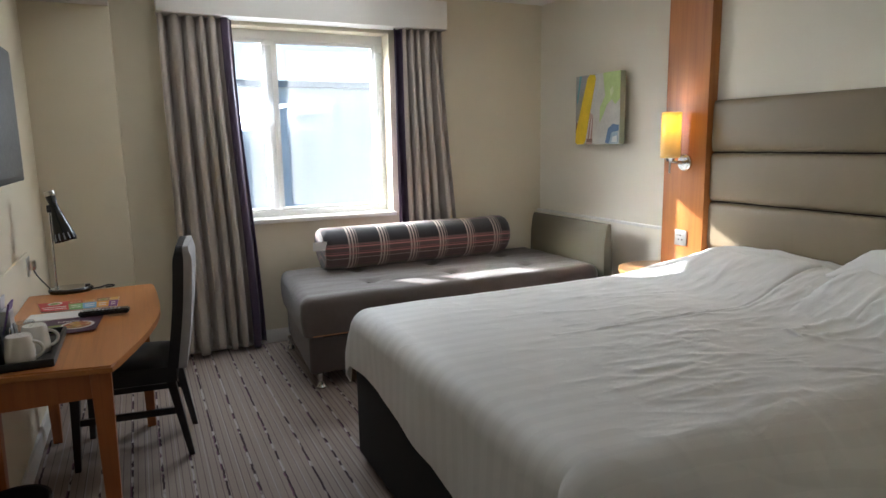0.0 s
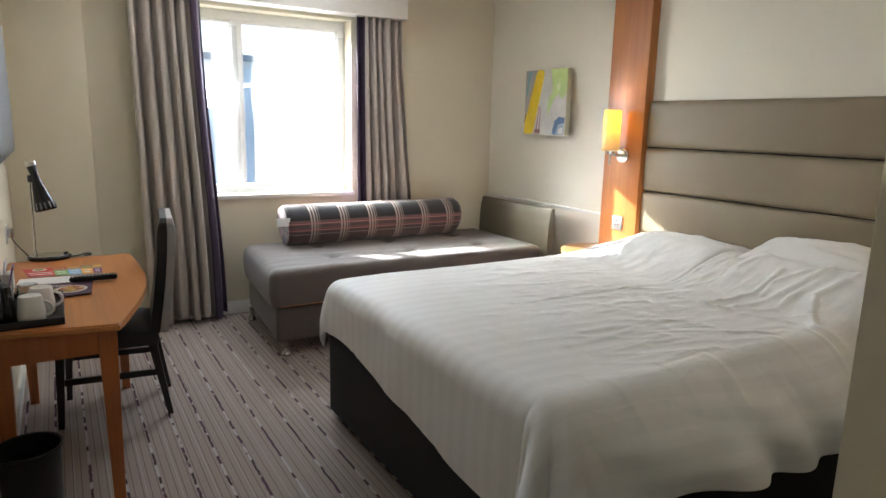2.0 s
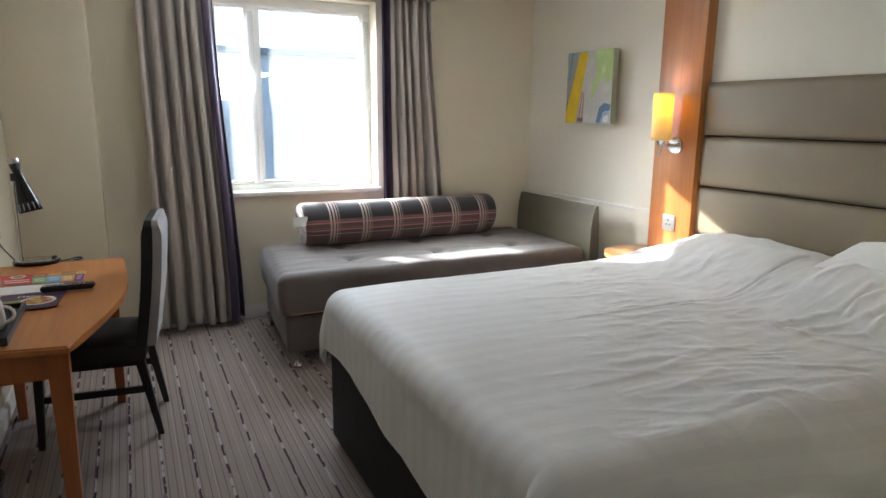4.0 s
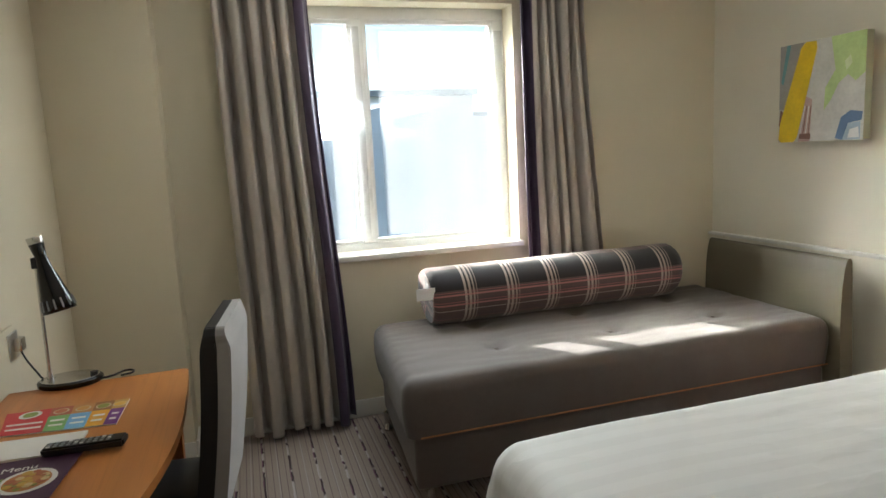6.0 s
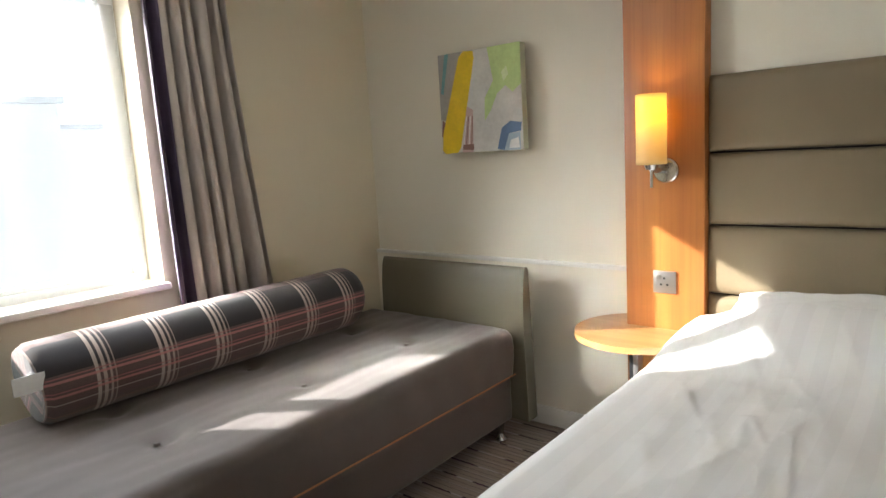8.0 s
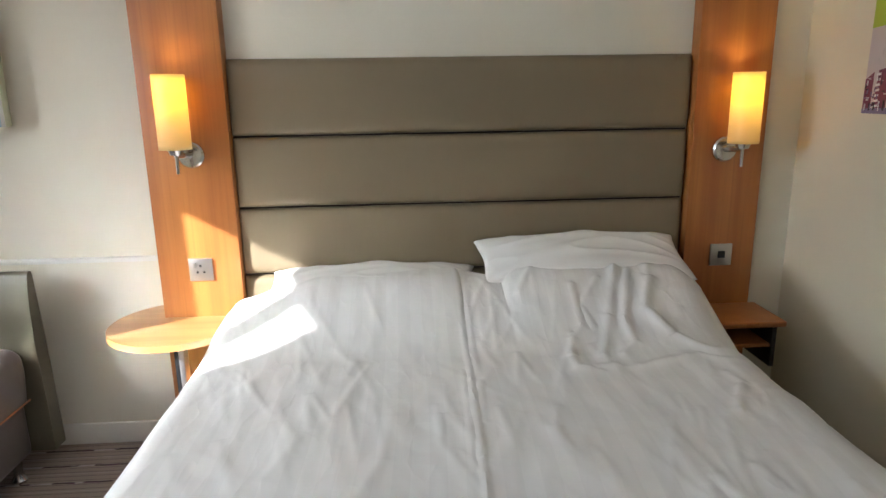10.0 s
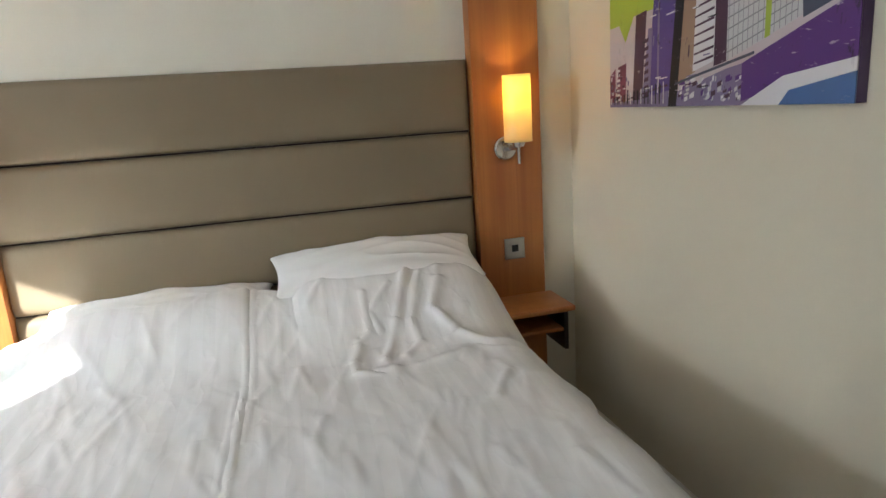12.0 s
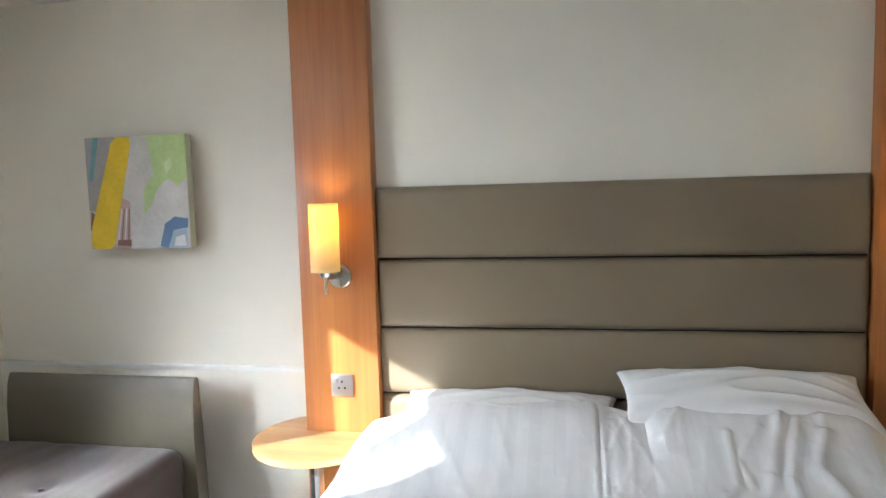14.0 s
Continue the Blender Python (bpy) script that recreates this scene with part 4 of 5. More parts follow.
L = (ax1 - ax0).length
shade = part("shade", along([(0.022, 0.022), (0.016, 0.065), (0.020, 0.095), (0.046, L - 0.03), (0.049, L)]), M["blackgloss"], lamp, "glossy black cone shade")
thicken(shade, 0.002)
part("shade_cap", along([(0.0, 0.0), (0.023, 0.0), (0.024, 0.004), (0.022, 0.022)]), M["chrome"], lamp)
bm = bmesh.new()
for i in range(14):
    a = 6.28319 * i / 14
    c, s = math.cos(a), math.sin(a)
    tube(bm, (0.0445 * c, 0.0445 * s, L - 0.042), (0.0500 * c, 0.0500 * s, L - 0.010), 0.003, seg=6)
bmesh.ops.transform(bm, matrix=Matrix.Translation(ax0) @ turn, verts=bm.verts)
part("vent_slots", bm, M["grey"], shade)
part("hinge", cuboid(-0.968, -0.945, 3.440, 3.470, 1.150, 1.186, bev=0.004), M["black"], lamp)
part("switch_knob", rod((-0.83, 3.45, DZ + 0.022), (-0.83, 3.45, DZ + 0.034), 0.012), M["black"], lamp)


def cable(name, pts, r, material, label, category="cable"):
    cu = bpy.data.curves.new(name, "CURVE")
    cu.dimensions, cu.bevel_depth, cu.bevel_resolution = "3D", r, 2
    sp = cu.splines.new("BEZIER")
    sp.bezier_points.add(len(pts) - 1)
    for b, p in zip(sp.bezier_points, pts):
        b.co, b.handle_left_type, b.handle_right_type = p, "AUTO", "AUTO"
    cu.materials.append(material)
    return tagged(new(name, cu), label, category)


cable("lamp_cable", [(-1.075, 3.56, 0.895), (-1.06, 3.55, 0.845), (-1.02, 3.52, 0.79), (-0.99, 3.50, 0.762), (-0.94, 3.50, 0.756)], 0.003, M["black"], "thin black cable from the desk lamp to its socket")
cable("key_cable", [(-0.83, 3.44, 0.757), (-0.78, 3.46, 0.757), (-0.73, 3.50, 0.758), (-0.715, 3.47, 0.757), (-0.75, 3.45, 0.757)], 0.004, M["black"], "short black lead curled on the desk")

so = thing("socket", (XL + 0.012, 3.55, 0.88), "brushed steel wall socket with a steel plug", "socket")
part("plate", cuboid(XL + 0.0121, XL + 0.018, 3.505, 3.595, 0.835, 0.925, bev=0.002), M["steel"], so)
part("plug", cuboid(XL + 0.018, XL + 0.045, 3.535, 3.58, 0.86, 0.905, bev=0.006), M["chrome"], so)


# menus, paper and remote on the desk
def slab(name, corners, z, h, material, label, category):
    """A flat four-cornered thing lying level."""
    bm = bmesh.new()
    a = [bm.verts.new((x, y, z)) for x, y in corners]
    b = [bm.verts.new((x, y, z + h)) for x, y in corners]
    bm.faces.new(a), bm.faces.new(b)
    for i in range(4):
        j = (i + 1) % 4
        bm.faces.new((a[i], a[j], b[j], b[i]))
    return solo(name, bm, material, label, category)


def inside(c, u, v):
    """The point at u, v of the four-cornered outline c."""
    (x0, y0), (x1, y1), (x2, y2), (x3, y3) = c
    return ((x0 * (1 - u) + x1 * u) * (1 - v) + (x3 * (1 - u) + x2 * u) * v, (y0 * (1 - u) + y1 * u) * (1 - v) + (y3 * (1 - u) + y2 * u) * v)


def prism(bm, pts, step):
    """A flat outline given a little depth."""
    a = [bm.verts.new(p) for p in pts]
    b = [bm.verts.new([p[k] + step[k] for k in range(3)]) for p in pts]
    bm.faces.new(a), bm.faces.new(b)
    for i in range(len(pts)):
        j = (i + 1) % len(pts)
        bm.faces.new((a[i], a[j], b[j], b[i]))


def patch(owner, c, u0, u1, v0, v1, z, material, name="print_block"):
    bm = bmesh.new()
    q = [inside(c, u, v) for u, v in ((u0, v0), (u1, v0), (u1, v1), (u0, v1))]
    prism(bm, [(x, y, z) for x, y in q], (0, 0, 0.0003))
    return part(name, bm, material, owner)


def disc(owner, c, u, v, r, z, material, name="print_picture"):
    x, y = inside(c, u, v)
    bm = bmesh.new()
    lathe(bm, [(0.0, 0.0003), (r, 0.0003), (r, 0.0)], (x, y, z), 20)
    return part(name, bm, material, owner)


c1 = [(-0.985, 3.035), (-0.69, 3.0), (-0.685, 3.20), (-1.02, 3.215)]
menu = slab("menu", c1, DZ + 0.0005, 0.003, M["paper"], "folded menu card with red, green, blue and orange blocks", "menu")
zt = DZ + 0.0040
for i, (n, col) in enumerate((("menu_red", (0.55, 0.035, 0.045)), ("menu_green", (0.20, 0.42, 0.14)), ("menu_blue", (0.18, 0.42, 0.68)), ("menu_orange", (0.75, 0.36, 0.03)), ("menu_purple", (0.16, 0.03, 0.22)))):
    u0, u1 = (0.0, 0.36, 0.54, 0.72, 0.88)[i], (0.36, 0.54, 0.72, 0.88, 1.0)[i]
    patch(menu, c1, u0, u1, 0.0, 0.62 if i else 1.0, zt, flat_colour(n, col))
    if i:
        patch(menu, c1, u0, u1, 0.62, 1.0, zt, flat_colour("menu_food_ground_" + "abcd"[i - 1], ((0.42, 0.10, 0.06), (0.52, 0.24, 0.09), (0.30, 0.13, 0.05), (0.55, 0.33, 0.10))[i - 1]))
        disc(menu, c1, (u0 + u1) / 2, 0.80, 0.021, zt + 0.0005, flat_colour("menu_plate", (0.62, 0.50, 0.36)))
        disc(menu, c1, (u0 + u1) / 2, 0.80, 0.017, zt + 0.0010, flat_colour("menu_food_" + "abcd"[i - 1], ((0.52, 0.16, 0.08), (0.60, 0.30, 0.08), (0.25, 0.28, 0.06), (0.72, 0.45, 0.10))[i - 1]))
    for k in range(2):
        patch(menu, c1, u0 + 0.03, u1 - 0.03, 0.18 + 0.2 * k, 0.25 + 0.2 * k, zt + 0.0005, M["paper"], "print_bar")
disc(menu, c1, 0.20, 0.8, 0.03, zt + 0.0005, M["paper"])
disc(menu, c1, 0.20, 0.8, 0.02, zt + 0.0010, flat_colour("menu_salad", (0.22, 0.30, 0.06)))

c2 = [(-1.03, 2.86), (-0.76, 2.845), (-0.755, 2.975), (-1.02, 2.99)]
slab("notepad", c2, DZ + 0.0005, 0.006, M["paper"], "white notepad lying on the desk", "notepad")
c3 = [(-0.95, 2.58), (-0.755, 2.60), (-0.735, 2.84), (-0.96, 2.83)]
m2 = slab("menu", c3, DZ + 0.0068, 0.002, flat_colour("menu_plum", (0.07, 0.02, 0.06)), "dark plum menu card with a food picture", "menu")
zt = DZ + 0.0092
disc(m2, c3, 0.62, 0.45, 0.062, zt, M["paper"])
disc(m2, c3, 0.62, 0.45, 0.05, zt + 0.0005, flat_colour("menu_dish", (0.55, 0.22, 0.07)))
dish = random.Random(3)
for k in range(26):
    a, r = dish.uniform(0, 6.283), 0.042 * math.sqrt(dish.random())
    disc(m2, c3, 0.62 + r * math.cos(a) / 0.21, 0.45 + r * math.sin(a) / 0.24, dish.uniform(0.005, 0.012), zt + 0.0008 + 0.0001 * k,
         flat_colour("menu_bit_" + "abcd"[k % 4], ((0.62, 0.36, 0.06), (0.45, 0.13, 0.05), (0.30, 0.28, 0.06), (0.70, 0.52, 0.25))[k % 4]), "print_fleck")
patch(m2, c3, 0.05, 0.35, 0.1, 0.6, zt, flat_colour("menu_leaf", (0.25, 0.30, 0.08)))
fc = bpy.data.curves.new("title", "FONT")
fc.body, fc.size, fc.extrude = "Menu", 0.035, 0.0002
fo = new("title", fc)
fo.parent = m2
fo.matrix_basis = pose(-0.90, 2.765, zt + 0.0006, 0, 0, 2)
fc.materials.append(M["paper"])

rem = thing("remote_control", (-0.735, 2.835, DZ), "black television remote control with small buttons", "remote control")
c4 = [(-0.825, 2.865), (-0.83, 2.822), (-0.64, 2.81), (-0.635, 2.86)]
bm = bmesh.new()
a = [bm.verts.new((x, y, DZ + 0.0095)) for x, y in c4]
b = [bm.verts.new((x, y, DZ + 0.030)) for x, y in c4]
bm.faces.new(a), bm.faces.new(b)
for i in range(4):
    bm.faces.new((a[i], a[(i + 1) % 4], b[(i + 1) % 4], b[i]))
bmesh.ops.bevel(bm, geom=bm.edges[:], offset=0.005, segments=2, affect="EDGES")
body = part("body", bm, M["black"], rem)
for i in range(10):
    for j in range(3):
        x, y = inside([c4[1], c4[2], c4[3], c4[0]], 0.08 + 0.08 * i, 0.25 + 0.25 * j)
        part("button", cuboid(x - 0.004, x + 0.004, y - 0.003, y + 0.003, DZ + 0.0295, DZ + 0.032), M["grey"] if (i + j) % 5 else M["tagwhite"], body)

# tea tray
tray = thing("tray", (-0.96, 2.42, DZ), "black tea tray with a raised rim", "tray")
part("tray_bed", cuboid(-1.085, -0.86, 2.21, 2.62, DZ + 0.001, DZ + 0.008, bev=0.002), M["black"], tray)
bm = bmesh.new()
for a in ((-1.085, -0.86, 2.20, 2.212), (-1.085, -0.86, 2.618, 2.63), (-0.866, -0.854, 2.20, 2.63), (-1.085, -1.075, 2.20, 2.63)):
    box(bm, *a, DZ + 0.001, DZ + 0.028, bev=0.003)
part("rim", bm, M["black"], tray)


def mug(x, y, ang):
    m = thing("mug", (x, y, DZ + 0.008), "white china mug turned upside down on the tray", "mug", "mugs on the tray")
    bm = bmesh.new()
    lathe(bm, [(0.042, 0.0), (0.043, 0.03), (0.038, 0.085), (0.034, 0.094), (0.0, 0.095)], (x, y, DZ + 0.0085), 28)
    thicken(part("cup", bm, M["china"], m), 0.003)
    cu = bmesh.new()
    for i in range(10):
        a0, a1 = math.pi * i / 10 - math.pi / 2, math.pi * (i + 1) / 10 - math.pi / 2
        p = [(x + (0.036 + 0.032 * math.cos(a)) * math.cos(ang), y + (0.036 + 0.032 * math.cos(a)) * math.sin(ang), DZ + 0.052 + 0.028 * math.sin(a)) for a in (a0, a1)]
        tube(cu, p[0], p[1], 0.0055, seg=10)
    part("handle", cu, M["china"], m)


mug(-0.955, 2.265, -0.1)
mug(-0.925, 2.385, 0.1)


def tumbler(x, y):
    bm = bmesh.new()
    lathe(bm, [(0.0, 0.0), (0.028, 0.0), (0.034, 0.085), (0.032, 0.085), (0.026, 0.006), (0.0, 0.006)], (x, y, DZ + 0.0085), 24)
    return solo("glass_tumbler", bm, M["glass"], "clear glass tumbler standing on the tray", "glass", group="glasses on the tray")


tumbler(-1.03, 2.42)
tumbler(-0.97, 2.49)
ket = thing("kettle", (-1.042, 2.268, DZ + 0.0085), "small black plastic kettle standing on the tray", "kettle")
bm = bmesh.new()
lathe(bm, [(0.0, 0.0), (0.042, 0.0), (0.044, 0.012), (0.040, 0.09), (0.031, 0.135), (0.012, 0.148), (0.0, 0.149)], (-1.042, 2.268, DZ + 0.0085), 28)
part("body", bm, M["blackgloss"], ket)
bm = bmesh.new()
lathe(bm, [(0.0, 0.149), (0.007, 0.149), (0.009, 0.158), (0.006, 0.165), (0.0, 0.166)], (-1.042, 2.268, DZ + 0.0085), 16)
part("lid_knob", bm, M["black"], ket)
bm = bmesh.new()
for k in range(8):
    a0, a1 = math.pi * (k / 8 - 0.5), math.pi * ((k + 1) / 8 - 0.5)
    tube(bm, (-1.042, 2.232 - 0.026 * math.cos(a0), DZ + 0.085 + 0.04 * math.sin(a0)), (-1.042, 2.232 - 0.026 * math.cos(a1), DZ + 0.085 + 0.04 * math.sin(a1)), 0.006, seg=10)
part("handle", bm, M["black"], ket)
bx = thing("sachet_box", (-1.03, 2.56, DZ), "steel sachet holder filled with lilac and white sachets", "sachet box")
part("holder", cuboid(-1.075, -1.015, 2.53, 2.61, DZ + 0.0285, DZ + 0.13, bev=0.003), M["steel"], bx)
for i, (n, col) in enumerate((("sachet_lilac", (0.45, 0.40, 0.62)), ("sachet_white", (0.75, 0.74, 0.76)), ("sachet_violet", (0.22, 0.14, 0.36)))):
    bm = cuboid(-1.07 + 0.02 * i, -1.064 + 0.02 * i, 2.535 - 0.008 * i, 2.605, DZ + 0.05, DZ + 0.195 - 0.016 * i)
    bmesh.ops.rotate(bm, verts=bm.verts, cent=(-1.04, 2.57, DZ + 0.1), matrix=Matrix.Rotation(0.12 * i, 3, "Y"))
    part("sachet", bm, flat_colour(n, col), bx)

# bin
bn = thing("waste_bin", (-0.998, 2.118, 0), "black plastic waste bin with a rolled rim", "bin")
bm = bmesh.new()
lathe(bm, [(0.0, 0.001), (0.082, 0.001), (0.086, 0.01), (0.100, 0.34), (0.106, 0.345), (0.104, 0.355), (0.097, 0.352), (0.082, 0.015), (0.0, 0.012)], (-0.998, 2.118, 0), 36)
part("bucket", bm, M["black"], bn)

# ---- pictures ----
def canvas(name, x0, x1, y0, y1, z0, z1, label, edge):
    t = thing(name, ((x0 + x1) / 2, (y0 + y1) / 2, z0), label, "picture")
    part("canvas", cuboid(x0, x1, y0, y1, z0, z1, bev=0.003), edge, t)
    return t


AX = 2.522
art = canvas("painting", AX, AX + 0.046, 3.425, 3.925, 1.422, 1.925, "square abstract canvas with yellow, lime and blue strokes", flat_colour("paint_edge", (0.40, 0.42, 0.30), 0.6))


# Canvas depth fits the camera's view; unseen batten added to bridge the gap.
part("gap_batten", cuboid(AX + 0.044, XR, 3.50, 3.85, 1.80, 1.84), M["stand"], art)


def stroke(owner, pts, depth, material, name="paint_stroke", side="x"):
    """A flat painted shape on a canvas: pts run from 0 to 1 across and up."""
    bm = bmesh.new()
    if side == "x":
        prism(bm, [(AX + 0.001, 3.925 - 0.5 * u, 1.422 + 0.503 * v) for u, v in pts], (-0.001 - depth, 0, 0))
    else:
        prism(bm, [(2.041 - 1.054 * u, 0.294, 1.4355 + 0.5065 * v) for u, v in pts], (0, 0.001 + depth, 0))
    return part(name, bm, material, owner)


P = {"ground": (0.56, 0.54, 0.50), "grey": (0.36, 0.34, 0.32), "yellow": (0.72, 0.50, 0.01), "lime": (0.47, 0.60, 0.24), "pale": (0.60, 0.68, 0.40),
     "blue": (0.10, 0.17, 0.30), "sky": (0.34, 0.42, 0.50), "brown": (0.20, 0.10, 0.08), "pink": (0.48, 0.33, 0.30), "teal": (0.15, 0.33, 0.36), "whitep": (0.72, 0.71, 0.68)}
Q = {k: surface("paint_" + k, c, 0.6, vary=0.14, big=9, fine=60, relief=0.3) for k, c in P.items()}
stroke(art, [(0, 0), (1, 0), (1, 1), (0, 1)], 0.0008, Q["ground"])
stroke(art, [(0.0, 0.35), (0.24, 0.3), (0.3, 1.0), (0.0, 1.0)], 0.0014, Q["grey"])
stroke(art, [(0.02, 0.62), (0.05, 0.60), (0.14, 1.0), (0.09, 1.0)], 0.0020, Q["teal"])
stroke(art, [(0.62, 1.0), (1.0, 1.0), (1.0, 0.62), (0.9, 0.55), (0.82, 0.62), (0.72, 0.55), (0.64, 0.40), (0.56, 0.30), (0.57, 0.52), (0.68, 0.68)], 0.0014, Q["lime"])
stroke(art, [(0.78, 0.75), (0.84, 0.80), (0.86, 0.72), (0.80, 0.66)], 0.0020, Q["pale"])
stroke(art, [(0.26, 0.0), (0.40, 0.0), (0.42, 0.42), (0.34, 0.46)], 0.0016, Q["pink"])
for k in range(4):
    stroke(art, [(0.27 + 0.035 * k, 0.03), (0.28 + 0.035 * k, 0.03), (0.34 + 0.025 * k, 0.36), (0.33 + 0.025 * k, 0.36)], 0.0022, Q["brown" if k % 2 else "whitep"])
stroke(art, [(0.27, 0.03), (0.41, 0.02), (0.41, 0.08), (0.28, 0.08)], 0.0026, Q["brown"])
stroke(art, [(0.0, 0.18), (0.05, 0.12), (0.07, 0.30), (0.02, 0.34)], 0.0018, Q["brown"])
stroke(art, [(0.0, 0.03), (0.04, -0.004), (0.20, 0.0), (0.245, 0.05), (0.46, 0.92), (0.45, 0.99), (0.33, 1.0), (0.27, 0.95), (0.02, 0.2)], 0.0026, Q["yellow"])
stroke(art, [(0.70, 0.02), (0.78, 0.0), (0.84, 0.16), (0.98, 0.18), (0.99, 0.26), (0.86, 0.28), (0.76, 0.22)], 0.0018, Q["blue"])
stroke(art, [(0.78, 0.0), (0.97, 0.0), (0.97, 0.17), (0.84, 0.16)], 0.0016, Q["sky"])
stroke(art, [(0.84, 0.02), (0.96, 0.02), (0.95, 0.12), (0.86, 0.10)], 0.0024, Q["whitep"])

city = canvas("painting", 0.987, 2.041, YC, 0.295, 1.4355, 1.942, "wide city canvas with purple towers and lime sky", flat_colour("print_edge", (0.09, 0.05, 0.13), 0.6))
C = {"c_paper": (0.58, 0.50, 0.50), "c_lime": (0.40, 0.50, 0.05), "c_violet": (0.10, 0.06, 0.24), "c_plum": (0.075, 0.03, 0.06), "c_maroon": (0.20, 0.045, 0.09),
     "c_black": (0.012, 0.010, 0.014), "c_tan": (0.36, 0.23, 0.15), "c_grid": (0.56, 0.55, 0.54), "c_band": (0.105, 0.035, 0.20), "c_blue": (0.08, 0.16, 0.36),
     "c_slate": (0.08, 0.085, 0.12), "c_line": (0.28, 0.27, 0.28), "c_white": (0.72, 0.70, 0.70), "c_lilac": (0.22, 0.18, 0.29)}


def print_colour(name, color, share):
    """Printed colour broken by dark and pale scratches."""
    m, nd, lk, b = nodes_of(name)
    n1, n2 = noise_out(nd, lk, 22, 6, (1, 1, 0.45), 0.75), noise_out(nd, lk, 30, 6, (0.5, 1, 1.6), 0.75)
    c = mix_rgb(nd, lk, math_node(nd, lk, "MULTIPLY", ramp(nd, lk, n1, 0.60, 0.64), share), color, (0.02, 0.014, 0.028))
    c = mix_rgb(nd, lk, math_node(nd, lk, "MULTIPLY", ramp(nd, lk, n2, 0.61, 0.65), share), c, (0.55, 0.50, 0.54))
    lk.new(c, b.inputs["Base Color"])
    b.inputs["Roughness"].default_value = 0.5
    return m


K = {k: print_colour(k, c, 0.12 if k in ("c_lime", "c_paper", "c_grid", "c_white", "c_line", "c_blue") else 0.75) for k, c in C.items()}


def city_stroke(pts, depth, key, name="print_shape"):
    return stroke(city, pts, depth, K[key], name, "y")


city_stroke([(0, 0), (1, 0), (1, 1), (0, 1)], 0.0006, "c_paper")
city_stroke([(0, 0.55), (0.06, 0.56), (0.10, 0.44), (0.15, 0.6), (0.30, 0.62), (0.36, 1), (0, 1)], 0.0010, "c_lime")
city_stroke([(0.0, 0.02), (0.035, 0.02), (0.035, 0.27), (0.0, 0.22)], 0.0012, "c_maroon")
city_stroke([(0.045, 0.02), (0.10, 0.02), (0.105, 0.30), (0.055, 0.28)], 0.0014, "c_maroon")
for k in range(7):
    city_stroke([(0.048, 0.04 + 0.034 * k), (0.066, 0.045 + 0.034 * k), (0.066, 0.06 + 0.034 * k), (0.048, 0.055 + 0.034 * k)], 0.0018, "c_white", "print_window")
city_stroke([(0.145, 0.03), (0.20, 0.04), (0.225, 0.62), (0.165, 0.60)], 0.0014, "c_plum")
city_stroke([(0.20, 0.02), (0.245, 0.03), (0.26, 0.50), (0.235, 0.50)], 0.0016, "c_lilac")
for k in range(8):
    city_stroke([(0.212, 0.06 + 0.05 * k), (0.236, 0.07 + 0.05 * k), (0.238, 0.095 + 0.05 * k), (0.216, 0.085 + 0.05 * k)], 0.0022, "c_plum", "print_window")
city_stroke([(0.245, 0.05), (0.295, 0.08), (0.30, 0.95), (0.28, 0.97), (0.255, 0.5)], 0.0016, "c_violet")
city_stroke([(0.29, 0.08), (0.36, 0.10), (0.40, 1.0), (0.30, 1.0)], 0.0018, "c_violet")
city_stroke([(0.285, 0.1), (0.293, 0.1), (0.298, 0.8), (0.288, 0.8)], 0.0024, "c_lilac")
city_stroke([(0.345, 0.0), (0.385, 0.0), (0.435, 1.0), (0.395, 1.0)], 0.0024, "c_black")
city_stroke([(0.39, 0.14), (0.47, 0.20), (0.49, 1.0), (0.435, 1.0)], 0.0018, "c_tan")
city_stroke([(0.46, 0.2), (0.55, 0.25), (0.555, 1.0), (0.48, 1.0)], 0.0020, "c_white")
for k in range(14):
    city_stroke([(0.465, 0.24 + 0.052 * k), (0.548, 0.27 + 0.052 * k), (0.548, 0.285 + 0.052 * k), (0.465, 0.25 + 0.052 * k)], 0.0026, "c_plum", "print_window")
city_stroke([(0.55, 0.22), (0.60, 0.24), (0.60, 1.0), (0.556, 1.0)], 0.0022, "c_plum")
city_stroke([(0.60, 0.24), (0.86, 0.42), (0.83, 1.0), (0.60, 1.0)], 0.0018, "c_grid")
for k in range(14):
    u = 0.605 + 0.0175 * k
    city_stroke([(u, 0.245 + 0.0122 * k), (u + 0.002, 0.245 + 0.0122 * k), (u + 0.001, 1.0), (u - 0.001, 1.0)], 0.0022, "c_line", "print_line")
for k in range(12):
    city_stroke([(0.60, 0.28 + 0.06 * k), (0.835, 0.44 + 0.048 * k), (0.835, 0.446 + 0.048 * k), (0.60, 0.288 + 0.06 * k)], 0.0024, "c_line", "print_line")
city_stroke([(0.85, 0.40), (1.0, 0.50), (1.0, 1.0), (0.82, 1.0)], 0.0020, "c_slate")
for k in range(22):
    u, v = 0.845 + 0.13 * random.random(), 0.5 + 0.45 * random.random()
    city_stroke([(u, v), (u + 0.02, v + 0.01), (u + 0.018, v + 0.03), (u - 0.002, v + 0.02)], 0.0026, random.choice(["c_blue", "c_white", "c_plum", "c_lilac"]), "print_window")
city_stroke([(0.735, 0.33), (0.752, 0.345), (0.758, 1.0), (0.738, 1.0)], 0.0030, "c_lime")
city_stroke([(0.945, 0.50), (0.965, 0.46), (0.90, 1.0), (0.885, 1.0)], 0.0030, "c_lime")
city_stroke([(0.955, 0.47), (0.972, 0.48), (1.0, 0.72), (1.0, 0.85)], 0.0032, "c_lime")
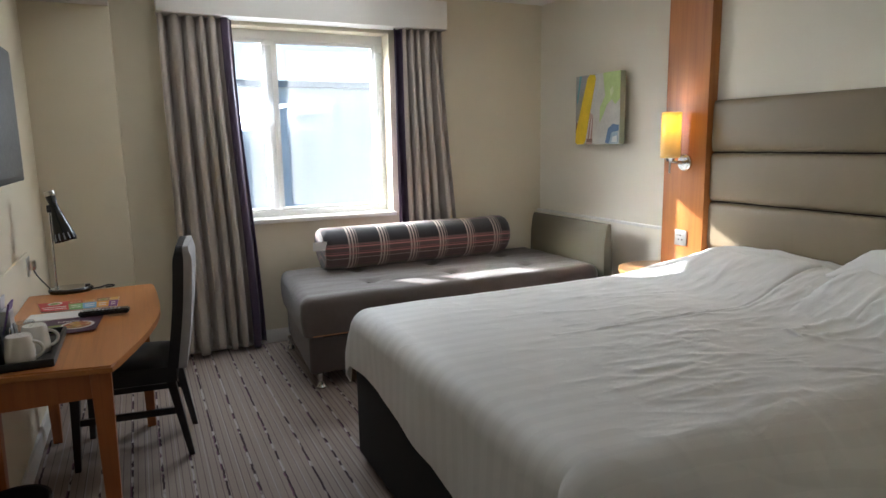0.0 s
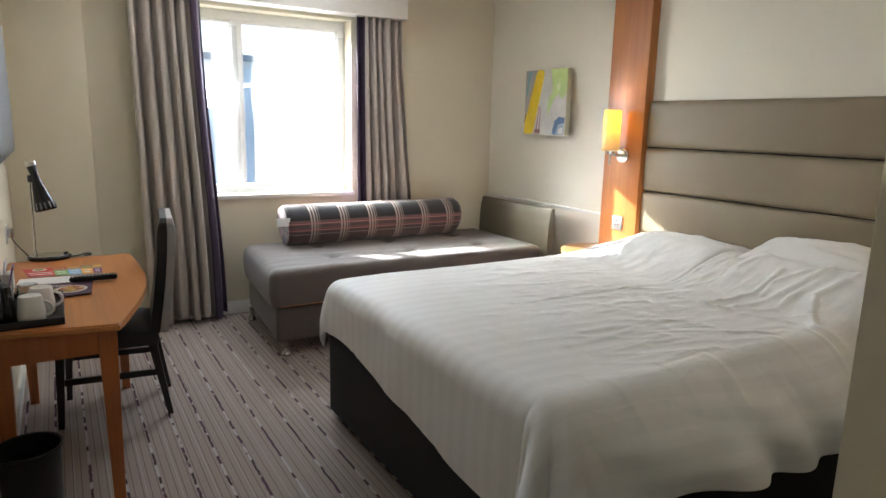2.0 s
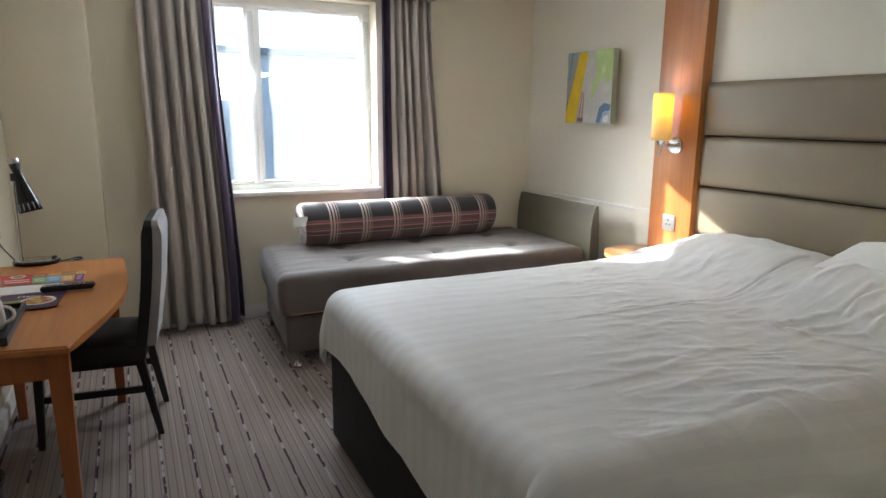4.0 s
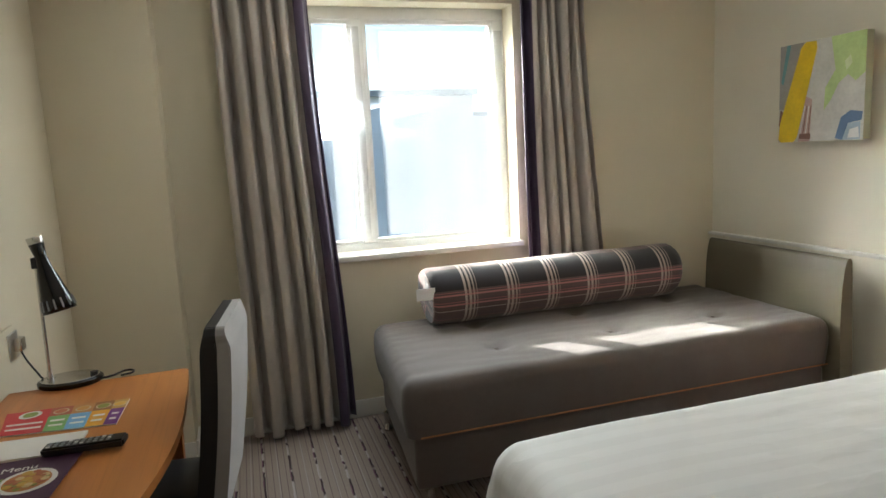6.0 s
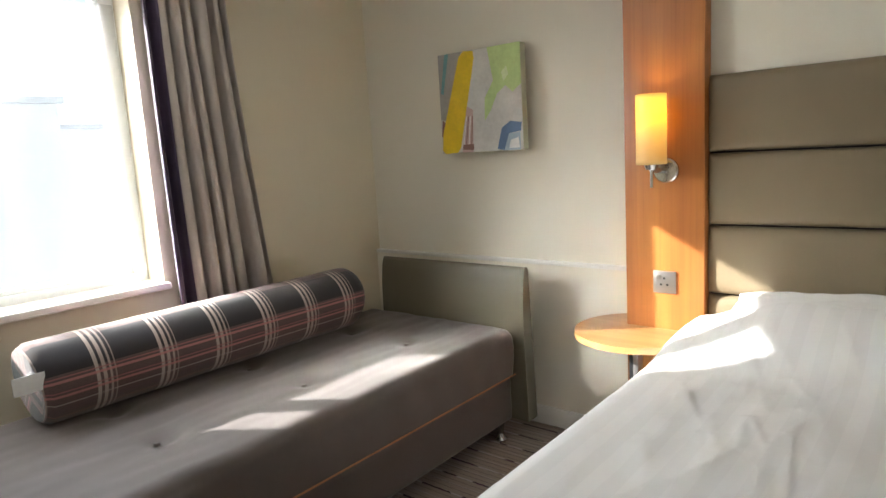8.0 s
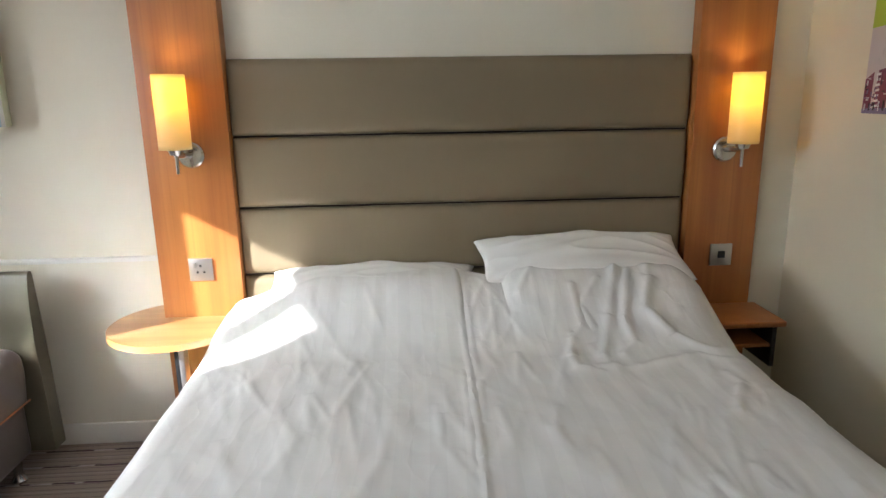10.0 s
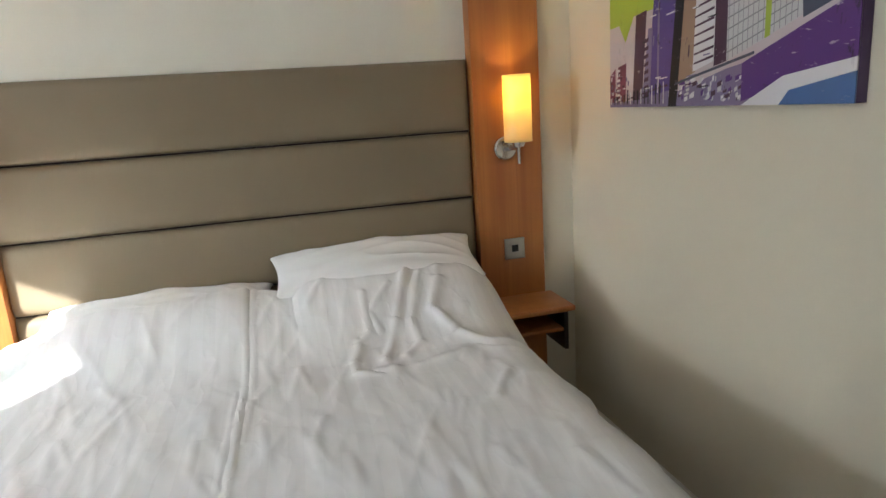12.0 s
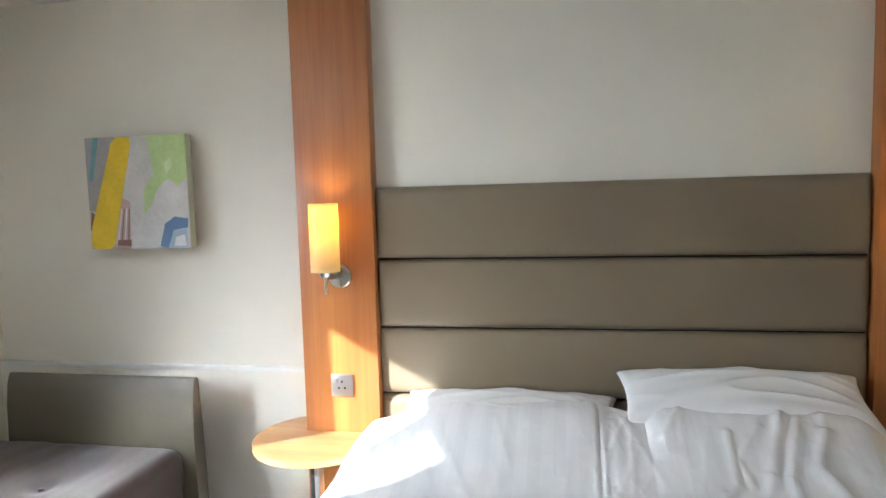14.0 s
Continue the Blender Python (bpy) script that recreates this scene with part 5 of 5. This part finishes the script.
city_stroke([(0.0, 0.0), (0.345, 0.0), (0.345, 0.10), (0.2, 0.05), (0.0, 0.03)], 0.0020, "c_lilac")
city_stroke([(0.385, 0.0), (0.72, 0.0), (0.72, 0.24), (0.60, 0.2), (0.39, 0.09)], 0.0020, "c_lilac")
for k in range(80):
    u = 0.39 + 0.31 * random.random()
    v = 0.02 + 0.12 * random.random()
    w, h = 0.004 + 0.016 * random.random(), 0.012 + 0.02 * random.random()
    city_stroke([(u, v), (u + w, v + 0.01), (u + w, v + 0.01 + h), (u, v + h)], 0.0024 + 0.0002 * random.random(), random.choice(["c_white", "c_band", "c_grid", "c_plum"]), "print_fleck")
city_stroke([(0.12, 0.05), (0.34, 0.13), (0.34, 0.14), (0.12, 0.06)], 0.0028, "c_plum")
city_stroke([(0.38, 0.13), (0.70, 0.26), (0.70, 0.275), (0.38, 0.145)], 0.0028, "c_slate")
city_stroke([(0.66, 0.02), (1.0, 0.20), (1.0, 0.48), (0.66, 0.22)], 0.0026, "c_band")
city_stroke([(0.66, 0.0), (0.80, 0.0), (1.0, 0.14), (1.0, 0.20), (0.80, 0.14)], 0.0030, "c_white")
city_stroke([(0.79, 0.0), (1.0, 0.0), (1.0, 0.14), (0.82, 0.07)], 0.0032, "c_blue")

for k in range(70):
    u, v = random.choice([random.uniform(0.0, 0.13), random.uniform(0.2, 0.34), random.uniform(0.4, 0.56)]), random.uniform(0.04, 0.85)
    l = random.uniform(0.03, 0.14)
    if u < 0.13:
        v, l = random.uniform(0.03, 0.22), 0.03
    tone = random.choice(["c_black", "c_white", "c_plum", "c_lilac"])
    if k % 2:
        city_stroke([(u, v), (u + 0.003, v), (u + 0.004 + 0.03 * l, v + l), (u + 0.001 + 0.03 * l, v + l)], 0.0034, tone, "print_line")
    else:
        city_stroke([(u, v), (u + 0.3 * l, v + 0.06 * l), (u + 0.3 * l, v + 0.06 * l + 0.007), (u, v + 0.007)], 0.0036, tone, "print_line")
for k in range(16):
    u = 0.01 + 0.33 * k / 16
    city_stroke([(u, 0.02), (u + 0.003, 0.02), (u + 0.003, 0.06 + 0.3 * u), (u, 0.06 + 0.3 * u)], 0.0037, "c_black" if k % 3 else "c_white", "print_line")

# thermostat
th = thing("thermostat", (0.755, YC, 1.45), "white wall thermostat with a grey keypad and amber display", "thermostat")
thc = part("case", cuboid(0.720, 0.799, YC, YC + 0.018, 1.366, 1.493, bev=0.003), M["upvc"], th)
part("keypad", cuboid(0.733, 0.786, YC + 0.0165, YC + 0.0195, 1.393, 1.470, bev=0.001), M["grey"], thc)
part("display_frame", cuboid(0.736, 0.783, YC + 0.0190, YC + 0.0202, 1.430, 1.467), M["black"], thc)
part("display", cuboid(0.741, 0.778, YC + 0.0190, YC + 0.0208, 1.437, 1.461), M["lcd"], thc)
for i in range(2):
    for j in range(2):
        part("button", cuboid(0.738 + 0.024 * i, 0.755 + 0.024 * i, YC + 0.0190, YC + 0.0212, 1.402 + 0.014 * j, 1.411 + 0.014 * j), M["tagwhite"] if i else M["platesteel"], thc)
